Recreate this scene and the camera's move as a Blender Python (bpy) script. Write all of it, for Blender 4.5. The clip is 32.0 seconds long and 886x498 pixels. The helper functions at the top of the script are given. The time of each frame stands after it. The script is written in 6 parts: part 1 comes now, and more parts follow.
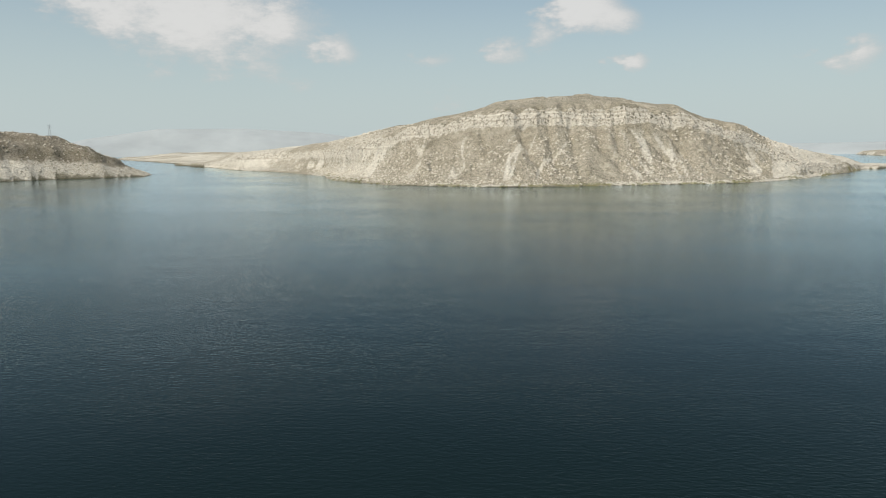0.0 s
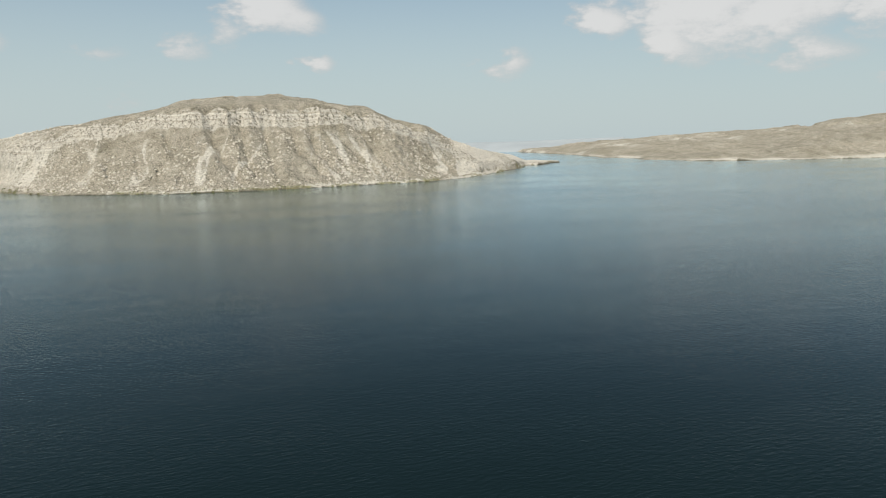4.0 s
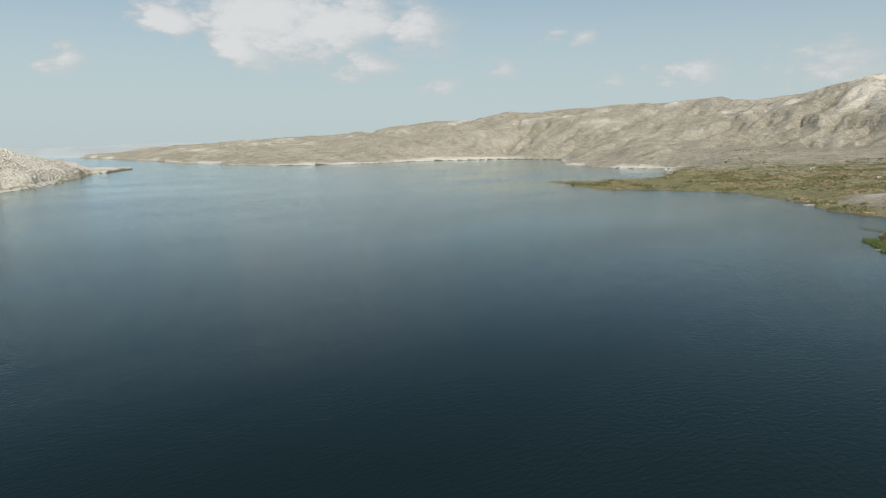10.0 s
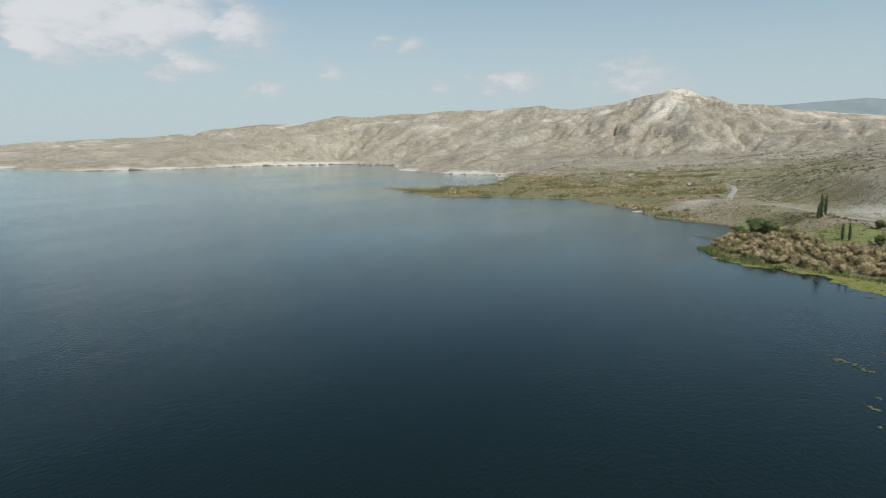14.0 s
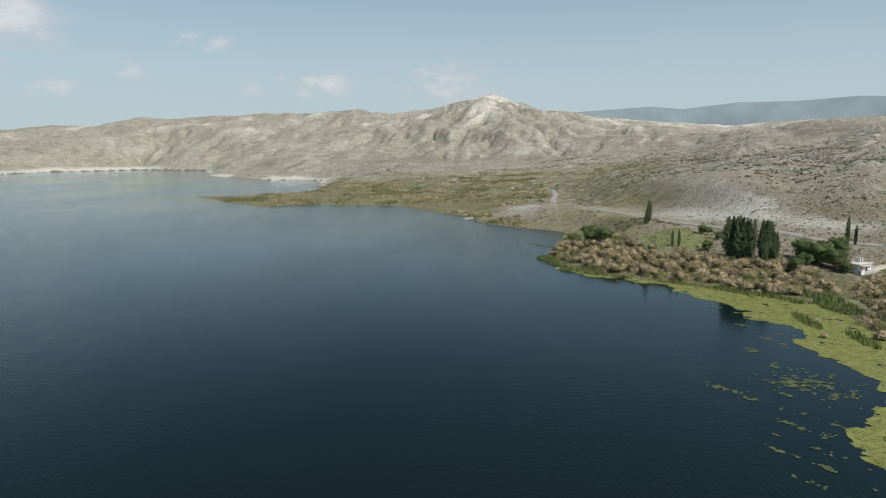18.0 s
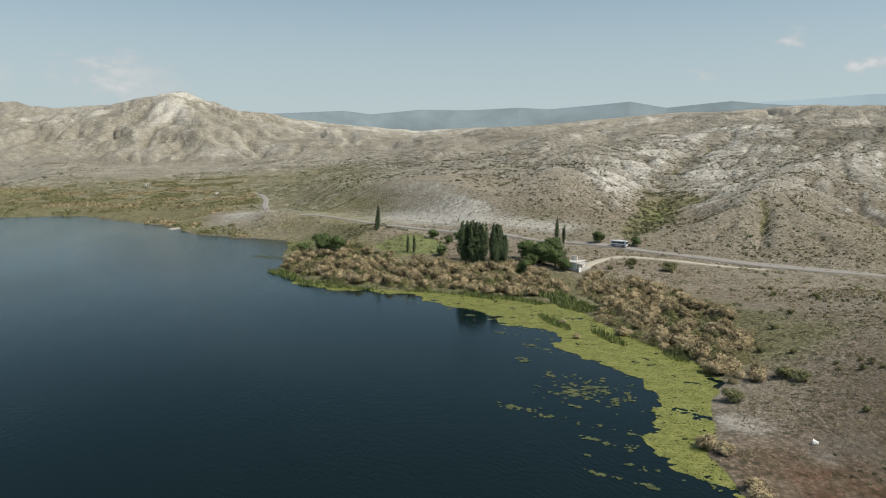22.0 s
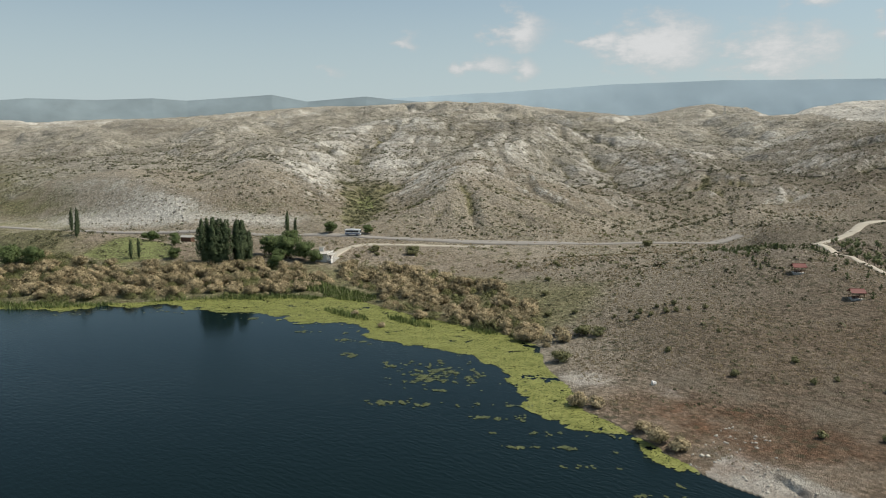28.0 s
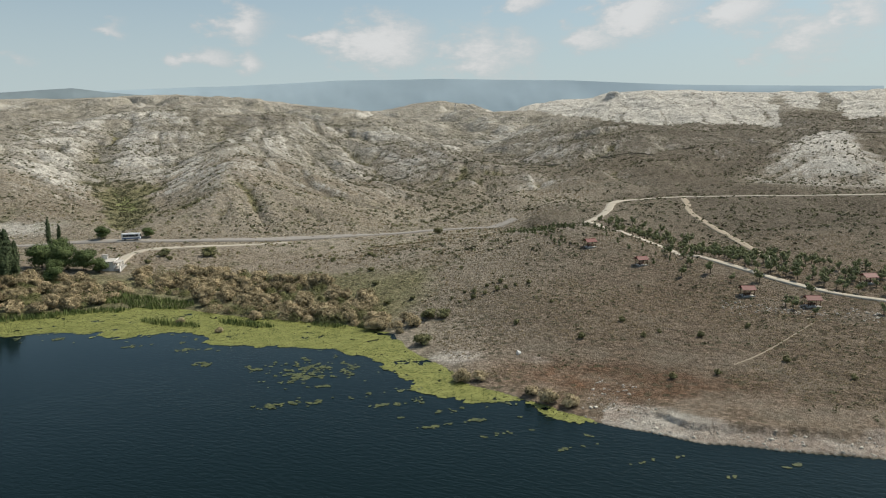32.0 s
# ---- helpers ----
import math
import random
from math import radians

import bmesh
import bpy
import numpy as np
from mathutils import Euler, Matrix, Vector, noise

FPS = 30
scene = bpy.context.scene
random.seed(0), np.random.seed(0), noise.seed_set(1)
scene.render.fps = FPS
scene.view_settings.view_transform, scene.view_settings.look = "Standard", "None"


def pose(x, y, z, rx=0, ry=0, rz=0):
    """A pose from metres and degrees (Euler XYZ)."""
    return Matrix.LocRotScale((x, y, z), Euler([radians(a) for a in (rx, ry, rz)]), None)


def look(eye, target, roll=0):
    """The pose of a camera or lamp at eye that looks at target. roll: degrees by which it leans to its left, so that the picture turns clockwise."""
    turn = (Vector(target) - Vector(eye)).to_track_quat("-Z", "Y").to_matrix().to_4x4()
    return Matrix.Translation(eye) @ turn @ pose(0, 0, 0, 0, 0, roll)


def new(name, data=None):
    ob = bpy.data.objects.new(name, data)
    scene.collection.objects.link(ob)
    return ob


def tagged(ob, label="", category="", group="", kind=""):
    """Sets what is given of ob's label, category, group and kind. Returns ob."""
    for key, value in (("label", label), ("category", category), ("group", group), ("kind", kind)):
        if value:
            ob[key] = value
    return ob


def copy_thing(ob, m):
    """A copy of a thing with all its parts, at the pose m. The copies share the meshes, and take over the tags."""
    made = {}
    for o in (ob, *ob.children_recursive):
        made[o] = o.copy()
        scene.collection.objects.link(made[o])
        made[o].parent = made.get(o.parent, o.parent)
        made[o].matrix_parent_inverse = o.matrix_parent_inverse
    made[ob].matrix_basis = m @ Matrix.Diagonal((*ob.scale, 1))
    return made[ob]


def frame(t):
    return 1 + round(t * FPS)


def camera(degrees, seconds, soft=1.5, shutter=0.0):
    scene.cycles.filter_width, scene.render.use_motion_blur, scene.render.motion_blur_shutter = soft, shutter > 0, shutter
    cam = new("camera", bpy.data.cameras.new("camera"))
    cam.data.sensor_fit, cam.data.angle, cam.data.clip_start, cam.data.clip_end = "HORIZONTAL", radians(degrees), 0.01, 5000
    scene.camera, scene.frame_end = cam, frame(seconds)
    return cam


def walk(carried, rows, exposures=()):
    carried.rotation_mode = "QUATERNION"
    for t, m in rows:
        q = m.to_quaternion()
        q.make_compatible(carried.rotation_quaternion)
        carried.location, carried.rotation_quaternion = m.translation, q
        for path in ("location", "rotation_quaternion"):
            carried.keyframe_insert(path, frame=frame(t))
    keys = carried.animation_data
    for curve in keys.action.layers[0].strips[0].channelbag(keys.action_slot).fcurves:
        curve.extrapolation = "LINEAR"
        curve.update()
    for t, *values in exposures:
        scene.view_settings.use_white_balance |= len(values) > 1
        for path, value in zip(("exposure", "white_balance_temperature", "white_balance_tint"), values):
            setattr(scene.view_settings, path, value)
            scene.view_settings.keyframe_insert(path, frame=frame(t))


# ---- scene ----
cam = camera(64.48, 32.0, 1.1)
PATH = [
    (0, (-91.25, -104.86, 42.61), 2.60, -8.23, -0.19),
    (0.5, (-91.25, -102.17, 42.79), 0.31, -8.24, -0.24),
    (1, (-91.24, -99.47, 42.96), -2.26, -8.24, -0.32),
    (1.5, (-91.22, -96.78, 43.13), -5.22, -8.26, -0.38),
    (2, (-91.19, -94.08, 43.30), -8.33, -8.29, -0.45),
    (2.5, (-91.13, -91.38, 43.46), -11.49, -8.28, -0.49),
    (3, (-91.03, -88.69, 43.62), -14.63, -8.31, -0.53),
    (3.5, (-90.88, -85.99, 43.77), -17.91, -8.34, -0.60),
    (4, (-90.66, -83.28, 43.91), -21.68, -8.38, -0.71),
    (4.5, (-90.38, -80.58, 44.05), -25.93, -8.42, -0.81),
    (6.5, (-87.26, -69.68, 44.62), -38.07, -8.49, -0.89),
    (7, (-85.87, -66.95, 44.78), -40.48, -8.49, -0.84),
    (7.5, (-84.38, -64.21, 44.93), -42.87, -8.51, -0.84),
    (8, (-82.78, -61.49, 45.10), -45.26, -8.50, -0.85),
    (8.5, (-81.08, -58.79, 45.27), -47.65, -8.49, -0.79),
    (9, (-79.27, -56.12, 45.45), -50.05, -8.47, -0.75),
    (9.5, (-77.35, -53.49, 45.63), -52.48, -8.43, -0.70),
    (10, (-75.31, -50.90, 45.83), -54.88, -8.42, -0.68),
    (10.5, (-73.15, -48.36, 46.03), -57.21, -8.38, -0.65),
    (11, (-70.87, -45.88, 46.23), -59.42, -8.34, -0.59),
    (11.5, (-68.48, -43.47, 46.44), -61.48, -8.33, -0.51),
    (12, (-65.98, -41.13, 46.66), -63.10, -8.30, -0.44),
    (12.5, (-63.36, -38.87, 46.87), -64.70, -8.26, -0.34),
    (13, (-60.63, -36.70, 47.08), -66.14, -8.25, -0.25),
    (13.5, (-57.81, -34.61, 47.30), -67.39, -8.21, -0.21),
    (14, (-54.89, -32.59, 47.52), -68.62, -8.16, -0.19),
    (14.5, (-51.89, -30.62, 47.74), -69.77, -8.14, -0.17),
    (16.5, (-38.19, -23.75, 48.73), -73.17, -7.97, 0.06),
    (17, (-34.79, -22.22, 48.94), -75.59, -7.93, 0.03),
    (17.5, (-31.41, -20.71, 49.14), -79.76, -7.93, -0.06),
    (18, (-28.07, -19.22, 49.35), -83.23, -7.94, -0.17),
    (18.5, (-24.79, -17.73, 49.57), -86.36, -7.95, -0.21),
    (19, (-21.59, -16.23, 49.79), -89.46, -7.95, -0.17),
    (19.5, (-18.48, -14.69, 50.01), -92.59, -7.90, -0.06),
    (20, (-15.48, -13.07, 50.18), -95.58, -7.81, 0.08),
    (20.5, (-12.61, -11.33, 50.29), -98.68, -7.78, 0.21),
    (21, (-9.88, -9.44, 50.32), -101.81, -7.75, 0.28),
    (21.5, (-7.27, -7.36, 50.28), -104.85, -7.74, 0.37),
    (22, (-4.76, -5.08, 50.20), -107.81, -7.70, 0.45),
    (22.5, (-2.34, -2.61, 50.10), -110.75, -7.70, 0.53),
    (23, (-0.00, 0.00, 49.99), -113.41, -7.72, 0.53),
    (23.5, (2.26, 2.70, 49.88), -115.71, -7.76, 0.57),
    (24, (4.46, 5.46, 49.76), -117.96, -7.80, 0.60),
    (24.5, (6.62, 8.24, 49.65), -120.18, -7.85, 0.56),
    (25, (8.74, 11.00, 49.54), -122.39, -7.91, 0.50),
    (25.5, (10.84, 13.74, 49.43), -124.58, -8.01, 0.47),
    (27.5, (19.24, 23.89, 48.73), -133.86, -8.14, -0.05),
    (28, (21.68, 26.10, 48.59), -136.37, -8.17, -0.23),
    (28.5, (24.18, 28.28, 48.44), -138.89, -8.21, -0.37),
    (29, (26.73, 30.43, 48.31), -141.53, -8.26, -0.50),
    (29.5, (29.37, 32.55, 48.18), -144.25, -8.33, -0.68),
    (30, (32.07, 34.65, 48.07), -146.99, -8.41, -0.86),
    (30.5, (34.84, 36.70, 47.98), -149.72, -8.52, -0.87),
    (31, (37.68, 38.72, 47.93), -152.43, -8.60, -0.84),
    (31.5, (40.57, 40.69, 47.89), -155.11, -8.66, -0.85),
    (32, (43.48, 42.65, 47.86), -157.80, -8.72, -0.85),
]


def flown(x, y, z, yaw, pitch, roll):
    return pose(x, y, z, 90 + pitch, 0, yaw) @ pose(0, 0, 0, 0, 0, roll)


walk(cam, [(t, flown(*p, yaw, pitch, roll)) for t, p, yaw, pitch, roll in PATH],
     exposures=[(0, -0.04, 6650, 10), (7, -0.04, 6500, 10), (12, -0.04, 6400, 10), (17, -0.05, 6150, 10), (19, -0.06, 6200, 10), (23, -0.06, 6450, 10), (28, -0.08, 6500, 10), (32, -0.08, 6500, 10)])

# ---- light ----
SUN_AZ, SUN_EL = 214.0, 53.0


def sun_way():
    a, e = radians(SUN_AZ), radians(SUN_EL)
    return Vector((math.sin(a) * math.cos(e), math.cos(a) * math.cos(e), math.sin(e)))


sun = new("sun", bpy.data.lights.new("sun", "SUN"))
sun.data.energy, sun.data.angle, sun.data.color = 4.6, radians(0.6), (1.0, 0.925, 0.81)
sun.matrix_world = look(sun_way() * 500, (0, 0, 0))


class Nodes:
    """Short hand for node trees."""

    def __init__(self, tree):
        self.tree = tree
        tree.nodes.clear()

    def __call__(self, kind, ins=(), **props):
        n = self.tree.nodes.new(kind)
        for k, v in props.items():
            if k == "blend_type":
                n.blend_type = v
            elif k == "operation":
                n.operation = v
            elif k == "data_type":
                n.data_type = v
            elif k == "attribute_name":
                n.attribute_name = v
            elif k == "feature":
                n.feature = v
            elif k == "noise_dimensions":
                n.noise_dimensions = v
            elif k == "sky_type":
                n.sky_type = v
        for k, v in dict(ins).items():
            self.put(n.inputs[k], v)
        return n

    def put(self, socket, v):
        if isinstance(v, bpy.types.NodeSocket):
            self.tree.links.new(v, socket)
        else:
            socket.default_value = v

    def math(self, op, a, b=0.0, c=None):
        n = self.tree.nodes.new("ShaderNodeMath")
        n.operation = op
        self.put(n.inputs[0], a)
        self.put(n.inputs[1], b)
        if c is not None:
            self.put(n.inputs[2], c)
        return n.outputs[0]

    def ramp(self, v, lo, hi, a=0.0, b=1.0):
        n = self.tree.nodes.new("ShaderNodeMapRange")
        n.interpolation_type = "SMOOTHSTEP"
        self.put(n.inputs[0], v)
        for i, k in enumerate((lo, hi, a, b)):
            n.inputs[i + 1].default_value = k
        return n.outputs[0]

    def mix(self, fac, a, b, blend="MIX"):
        n = self.tree.nodes.new("ShaderNodeMix")
        n.data_type, n.blend_type = "RGBA", blend
        self.put(n.inputs[0], fac)
        for s, v in ((n.inputs[6], a), (n.inputs[7], b)):
            self.put(s, v if isinstance(v, bpy.types.NodeSocket) else (*v, 1.0) if len(v) == 3 else v)
        return n.outputs[2]

    def noise(self, vec, scale, detail=4.0, rough=0.55, lac=2.0):
        n = self.tree.nodes.new("ShaderNodeTexNoise")
        n.inputs["Scale"].default_value, n.inputs["Detail"].default_value = scale, detail
        n.inputs["Roughness"].default_value, n.inputs["Lacunarity"].default_value = rough, lac
        if vec is not None:
            self.put(n.inputs["Vector"], vec)
        return n.outputs[0]

    def scaled(self, vec, sx, sy, sz):
        n = self.tree.nodes.new("ShaderNodeVectorMath")
        n.operation = "MULTIPLY"
        self.put(n.inputs[0], vec)
        n.inputs[1].default_value = (sx, sy, sz)
        return n.outputs[0]


# banks of fair-weather cloud: bearing, height in degrees, half width, weight
CLOUDS_NORTH = [(-21.5, 9.8, 8.6, 0.9), (-25.8, 9.7, 6.3, 0.8), (-16.2, 9.4, 5.8, 0.8), (-17.6, 6.9, 5.2, 0.55), (-11.2, 7.8, 3.2, 0.7), (-13.2, 4.9, 2.9, 0.4), (-24.7, 5.9, 2, 0.5), (-3.4, 7, 2.2, 0.5), (2.2, 7.5, 2.4, 0.6), (5, 8.7, 3.5, 0.6), (8.7, 10.5, 4.3, 1), (11.7, 6.2, 2.2, 0.7), (-1.8, 3.6, 3.5, 0.35), (34, 9.3, 3.5, 1), (39.6, 7.4, 4.3, 0.95), (43.7, 9.3, 8.6, 0.8), (48.3, 6.4, 4.3, 0.7), (27.3, 6.4, 2.9, 0.7)]
CLOUDS_EAST = [(40.4, 9.6, 7.5, 0.95), (46.6, 9.4, 6.9, 0.9), (53.2, 9.2, 5.2, 0.8), (55.2, 4.6, 2.3, 0.6), (59.6, 5.9, 2.6, 0.5), (64.9, 7.9, 2.3, 0.6), (73.8, 5.2, 3.5, 0.6), (69.3, 4.6, 2.3, 0.55), (64.9, 7.9, 2.2, 0.5), (59.5, 5.9, 2.6, 0.5), (83.9, 5.4, 5.2, 0.6), (74.9, 5.2, 4, 0.45), (83, 5.2, 6.3, 0.45), (74.4, 5.1, 3.5, 0.4), (143.1, 8.9, 4, 0.8), (134.4, 8.3, 1.6, 0.6)]
CLOUDS_SOUTH = [(139.4, 6.8, 2.3, 0.7), (142.1, 6.3, 2.6, 0.7), (152.8, 7.6, 6.3, 0.8), (149.4, 8.4, 2.3, 0.8), (161.4, 6.7, 6.9, 0.65), (126.9, 5.9, 1.7, 0.4), (173.1, 9.4, 4.9, 0.9), (170.2, 7.8, 3.2, 0.7), (164.1, 10.3, 2.6, 0.7), (-179.8, 9.1, 4.6, 0.8), (-175.7, 7.1, 6.9, 0.6), (160.1, 7.2, 5.2, 0.55), (-172, 8.3, 3.5, 0.8)]


def sky_world():
    """Hazy summer sky with fair-weather cloud."""
    world = bpy.data.worlds.new("sky")
    scene.world = world
    world.use_nodes = True
    N = Nodes(world.node_tree)
    sky = N("ShaderNodeTexSky", sky_type="NISHITA")
    sky.sun_disc = False
    sky.sun_elevation, sky.sun_rotation = radians(SUN_EL), radians(SUN_AZ)
    sky.air_density, sky.dust_density, sky.ozone_density = 1.0, 1.6, 1.0
    geo = N("ShaderNodeTexCoord").outputs["Generated"]
    sep = N("ShaderNodeSeparateXYZ", {0: geo})
    up = sep.outputs[2]
    az = N.math("MULTIPLY", N.math("ARCTAN2", sep.outputs[0], sep.outputs[1]), 57.296)
    az = N.math("ADD", az, N.math("MULTIPLY", N.math("LESS_THAN", az, -100.0), 360.0))
    el = N.math("MULTIPLY", N.math("ARCSINE", up), 57.296)
    spot = N("ShaderNodeCombineXYZ", {0: az, 1: N.math("MULTIPLY", el, 2.0), 2: 0.0}).outputs[0]
    puff = N.noise(spot, 0.42, 9.0, 0.68)
    sway = N("ShaderNodeTexNoise", {"Vector": spot, "Scale": 0.21, "Detail": 4.0})
    off = N("ShaderNodeVectorMath", {0: sway.outputs["Color"], 1: (0.5, 0.5, 0.5)}, operation="SUBTRACT")
    spot = N("ShaderNodeVectorMath", {0: N.scaled(off.outputs[0], 9.0, 4.5, 0.0), 1: spot}, operation="ADD").outputs[0]
    field = N.ramp(N.noise(N.scaled(geo, 3.0, 3.0, 9.0), 1.0, 3.0), 0.56, 0.8, 0.0, 0.55)
    field = N.math("MULTIPLY", field, N.ramp(up, 0.25, 0.45))
    for a, e, w, k in CLOUDS_NORTH + CLOUDS_EAST + CLOUDS_SOUTH:
        d = N.tree.nodes.new("ShaderNodeVectorMath")
        d.operation = "DISTANCE"
        N.put(d.inputs[0], spot)
        d.inputs[1].default_value = (a if a > -100 else a + 360, 2 * e, 0)
        field = N.math("MAXIMUM", field, N.ramp(d.outputs["Value"], w * 1.35, 0.0, 0.0, k))
    body = N.math("ADD", field, N.math("MULTIPLY", N.math("SUBTRACT", puff, 0.5), 1.15))
    dens = N.math("MULTIPLY", N.ramp(body, 0.20, 0.78), N.ramp(field, 0.0, 0.25))
    thin = N.ramp(up, 0.0, 0.34, 0.90, 0.16)
    light = N.math("ADD", 5.9, N.math("MULTIPLY", N.ramp(body, 0.3, 0.9), 1.7))
    cloud = N("ShaderNodeCombineXYZ", {0: light, 1: N.math("MULTIPLY", light, 0.995), 2: N.math("MULTIPLY", light, 0.985)})
    hazy = N.mix(thin, N.mix(1.0, sky.outputs[0], (0.88, 1.03, 1.02), "MULTIPLY"), (5.35, 6.25, 6.45))
    full = N.mix(N.math("MULTIPLY", dens, 0.85), hazy, cloud.outputs[0])
    bg = N("ShaderNodeBackground", {"Color": full, "Strength": 0.1})
    out = N("ShaderNodeOutputWorld")
    world.node_tree.links.new(bg.outputs[0], out.inputs[0])


sky_world()


# ---- materials ----
def material(name):
    m = bpy.data.materials.new(name)
    m.use_nodes = True
    N = Nodes(m.node_tree)
    bsdf = N("ShaderNodeBsdfPrincipled", {"Roughness": 0.9, "Specular IOR Level": 0.2})
    out = N("ShaderNodeOutputMaterial")
    m.node_tree.links.new(bsdf.outputs[0], out.inputs[0])
    return m, N, bsdf


def simple(name, colour, rough=0.8, vary=0.25, scale=3.0, metal=0.0, spec=0.25):
    """A surface with soft patches and fine grain of its own colour."""
    m, N, b = material(name)
    pos = N("ShaderNodeTexCoord").outputs["Object"]
    rnd = N("ShaderNodeObjectInfo").outputs["Random"]
    a = N.noise(pos, scale, 5.0)
    k = N.math("ADD", N.math("MULTIPLY", N.math("SUBTRACT", a, 0.5), vary * 2.2), N.math("MULTIPLY", N.math("SUBTRACT", rnd, 0.5), vary))
    k = N.math("ADD", k, 1.0)
    rgb = N("ShaderNodeCombineXYZ", {0: N.math("MULTIPLY", k, colour[0]), 1: N.math("MULTIPLY", k, colour[1]), 2: N.math("MULTIPLY", k, colour[2])})
    N.put(b.inputs["Base Color"], rgb.outputs[0])
    N.put(b.inputs["Roughness"], rough)
    N.put(b.inputs["Metallic"], metal)
    N.put(b.inputs["Specular IOR Level"], spec)
    return m


def ground_material():
    """Dry steppe soil, chalk, shore greens: zones come from the plan, grain from noise."""
    m, N, b = material("steppe_ground")
    pos = N("ShaderNodeNewGeometry").outputs["Position"]
    za = N("ShaderNodeAttribute", attribute_name="zone")
    zb = N("ShaderNodeAttribute", attribute_name="cover")
    sa = N("ShaderNodeSeparateColor", {0: za.outputs["Color"]})
    sb = N("ShaderNodeSeparateColor", {0: zb.outputs["Color"]})
    chalk, green, red = sa.outputs[0], sa.outputs[1], sa.outputs[2]
    dark, strata, wet = sb.outputs[0], sb.outputs[1], sb.outputs[2]
    big, mid, fine = N.noise(pos, 0.012, 5.0), N.noise(pos, 0.09, 6.0, 0.65), N.noise(pos, 0.9, 5.0, 0.65)
    soil = N.mix(N.ramp(big, 0.35, 0.65), (0.350, 0.302, 0.228), (0.455, 0.402, 0.315))
    soil = N.mix(N.math("MULTIPLY", N.ramp(mid, 0.45, 0.75), 0.5), soil, (0.43, 0.39, 0.315))
    soil = N.mix(N.math("MULTIPLY", N.ramp(mid, 0.5, 0.3), 0.45), soil, (0.125, 0.102, 0.068))
    # paler olive steppe on the plain and the hills
    soil = N.mix(N.math("MULTIPLY", N.ramp(strata, 0.35, 0.65), N.ramp(mid, 0.2, 0.7, 0.8, 0.5)), soil, (0.500, 0.470, 0.395))
    scrubby = N.math("MULTIPLY", N.ramp(N.noise(pos, 0.022, 7.0, 0.68), 0.44, 0.62), N.ramp(strata, 0.4, 0.65, 0.0, 0.58))
    soil = N.mix(scrubby, soil, (0.255, 0.235, 0.175))
    # beds of pale rock follow height
    sep = N("ShaderNodeSeparateXYZ", {0: pos})
    warp = N.math("ADD", sep.outputs[2], N.math("MULTIPLY", N.noise(pos, 0.02, 3.0), 14.0))
    bed = N("ShaderNodeCombineXYZ", {0: 0.0, 1: 0.0, 2: N.math("MULTIPLY", warp, 0.28)})
    beds = N.noise(bed.outputs[0], 1.0, 3.0, 0.7)
    pale = N.mix(N.math("MULTIPLY", N.ramp(beds, 0.35, 0.65), strata), (0.67, 0.64, 0.565), (0.42, 0.385, 0.32))
    pale = N.mix(N.math("MULTIPLY", N.ramp(fine, 0.35, 0.7), 0.3), pale, (0.40, 0.365, 0.30))
    edge = N.math("ADD", chalk, N.math("MULTIPLY", N.math("SUBTRACT", mid, 0.5), 0.9))
    edge = N.math("ADD", edge, N.math("MULTIPLY", N.math("SUBTRACT", N.noise(pos, 0.4, 6.0, 0.7), 0.5), 0.9))
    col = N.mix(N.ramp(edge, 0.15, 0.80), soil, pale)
    col = N.mix(N.math("MULTIPLY", red, N.ramp(mid, 0.25, 0.6)), col, (0.26, 0.145, 0.085))
    grass = N.mix(N.ramp(fine, 0.3, 0.7), (0.165, 0.170, 0.080), (0.360, 0.325, 0.185))
    ge = N.math("ADD", green, N.math("MULTIPLY", N.math("SUBTRACT", mid, 0.5), 0.8))
    grass = N.mix(N.ramp(green, 0.93, 0.99), grass, (0.26, 0.29, 0.115))
    col = N.mix(N.ramp(ge, 0.35, 0.75), col, grass)
    col = N.mix(N.math("MULTIPLY", dark, 0.80), col, (0.132, 0.108, 0.080))
    col = N.mix(wet, col, (0.055, 0.06, 0.04))
    # dark gaps between tussocks: their small shadows painted into the soil colour
    tuft = N("ShaderNodeTexVoronoi", {"Vector": N.scaled(pos, 1.0, 1.35, 0.3), "Scale": 0.95})
    bare = N.ramp(edge, 0.35, 0.85, 1.0, 0.12)
    tuft_shade = N.math("MULTIPLY", N.math("MULTIPLY", N.ramp(tuft.outputs["Distance"], 0.25, 0.62), N.ramp(mid, 0.25, 0.55)), bare)
    col = N.mix(N.math("MULTIPLY", tuft_shade, 0.5), col, (0.075, 0.060, 0.036))
    # trodden terraces run along the near slopes
    tread = N.math("ADD", N.math("MULTIPLY", sep.outputs[2], 26.0), N.math("MULTIPLY", N.noise(pos, 0.11, 5.0, 0.6), 26.0))
    tread = N.math("MULTIPLY", N.ramp(N.math("SINE", tread), 0.15, 0.95), N.math("MULTIPLY", N.ramp(strata, 0.5, 0.3, 0.0, 0.5), N.ramp(dark, 0.05, 0.25)))
    col = N.mix(N.math("MULTIPLY", N.math("MULTIPLY", tread, N.ramp(fine, 0.3, 0.6)), bare), col, (0.090, 0.072, 0.046))
    # scattered low shrubs and stones, seen as specks
    vor = N("ShaderNodeTexVoronoi", {"Vector": pos, "Scale": 0.42})
    speck = N.math("MULTIPLY", N.ramp(vor.outputs["Distance"], 0.42, 0.22), N.ramp(mid, 0.42, 0.6))
    col = N.mix(N.math("MULTIPLY", N.math("MULTIPLY", speck, bare), 0.75), col, (0.085, 0.085, 0.05))
    vor2 = N("ShaderNodeTexVoronoi", {"Vector": pos, "Scale": 0.17})
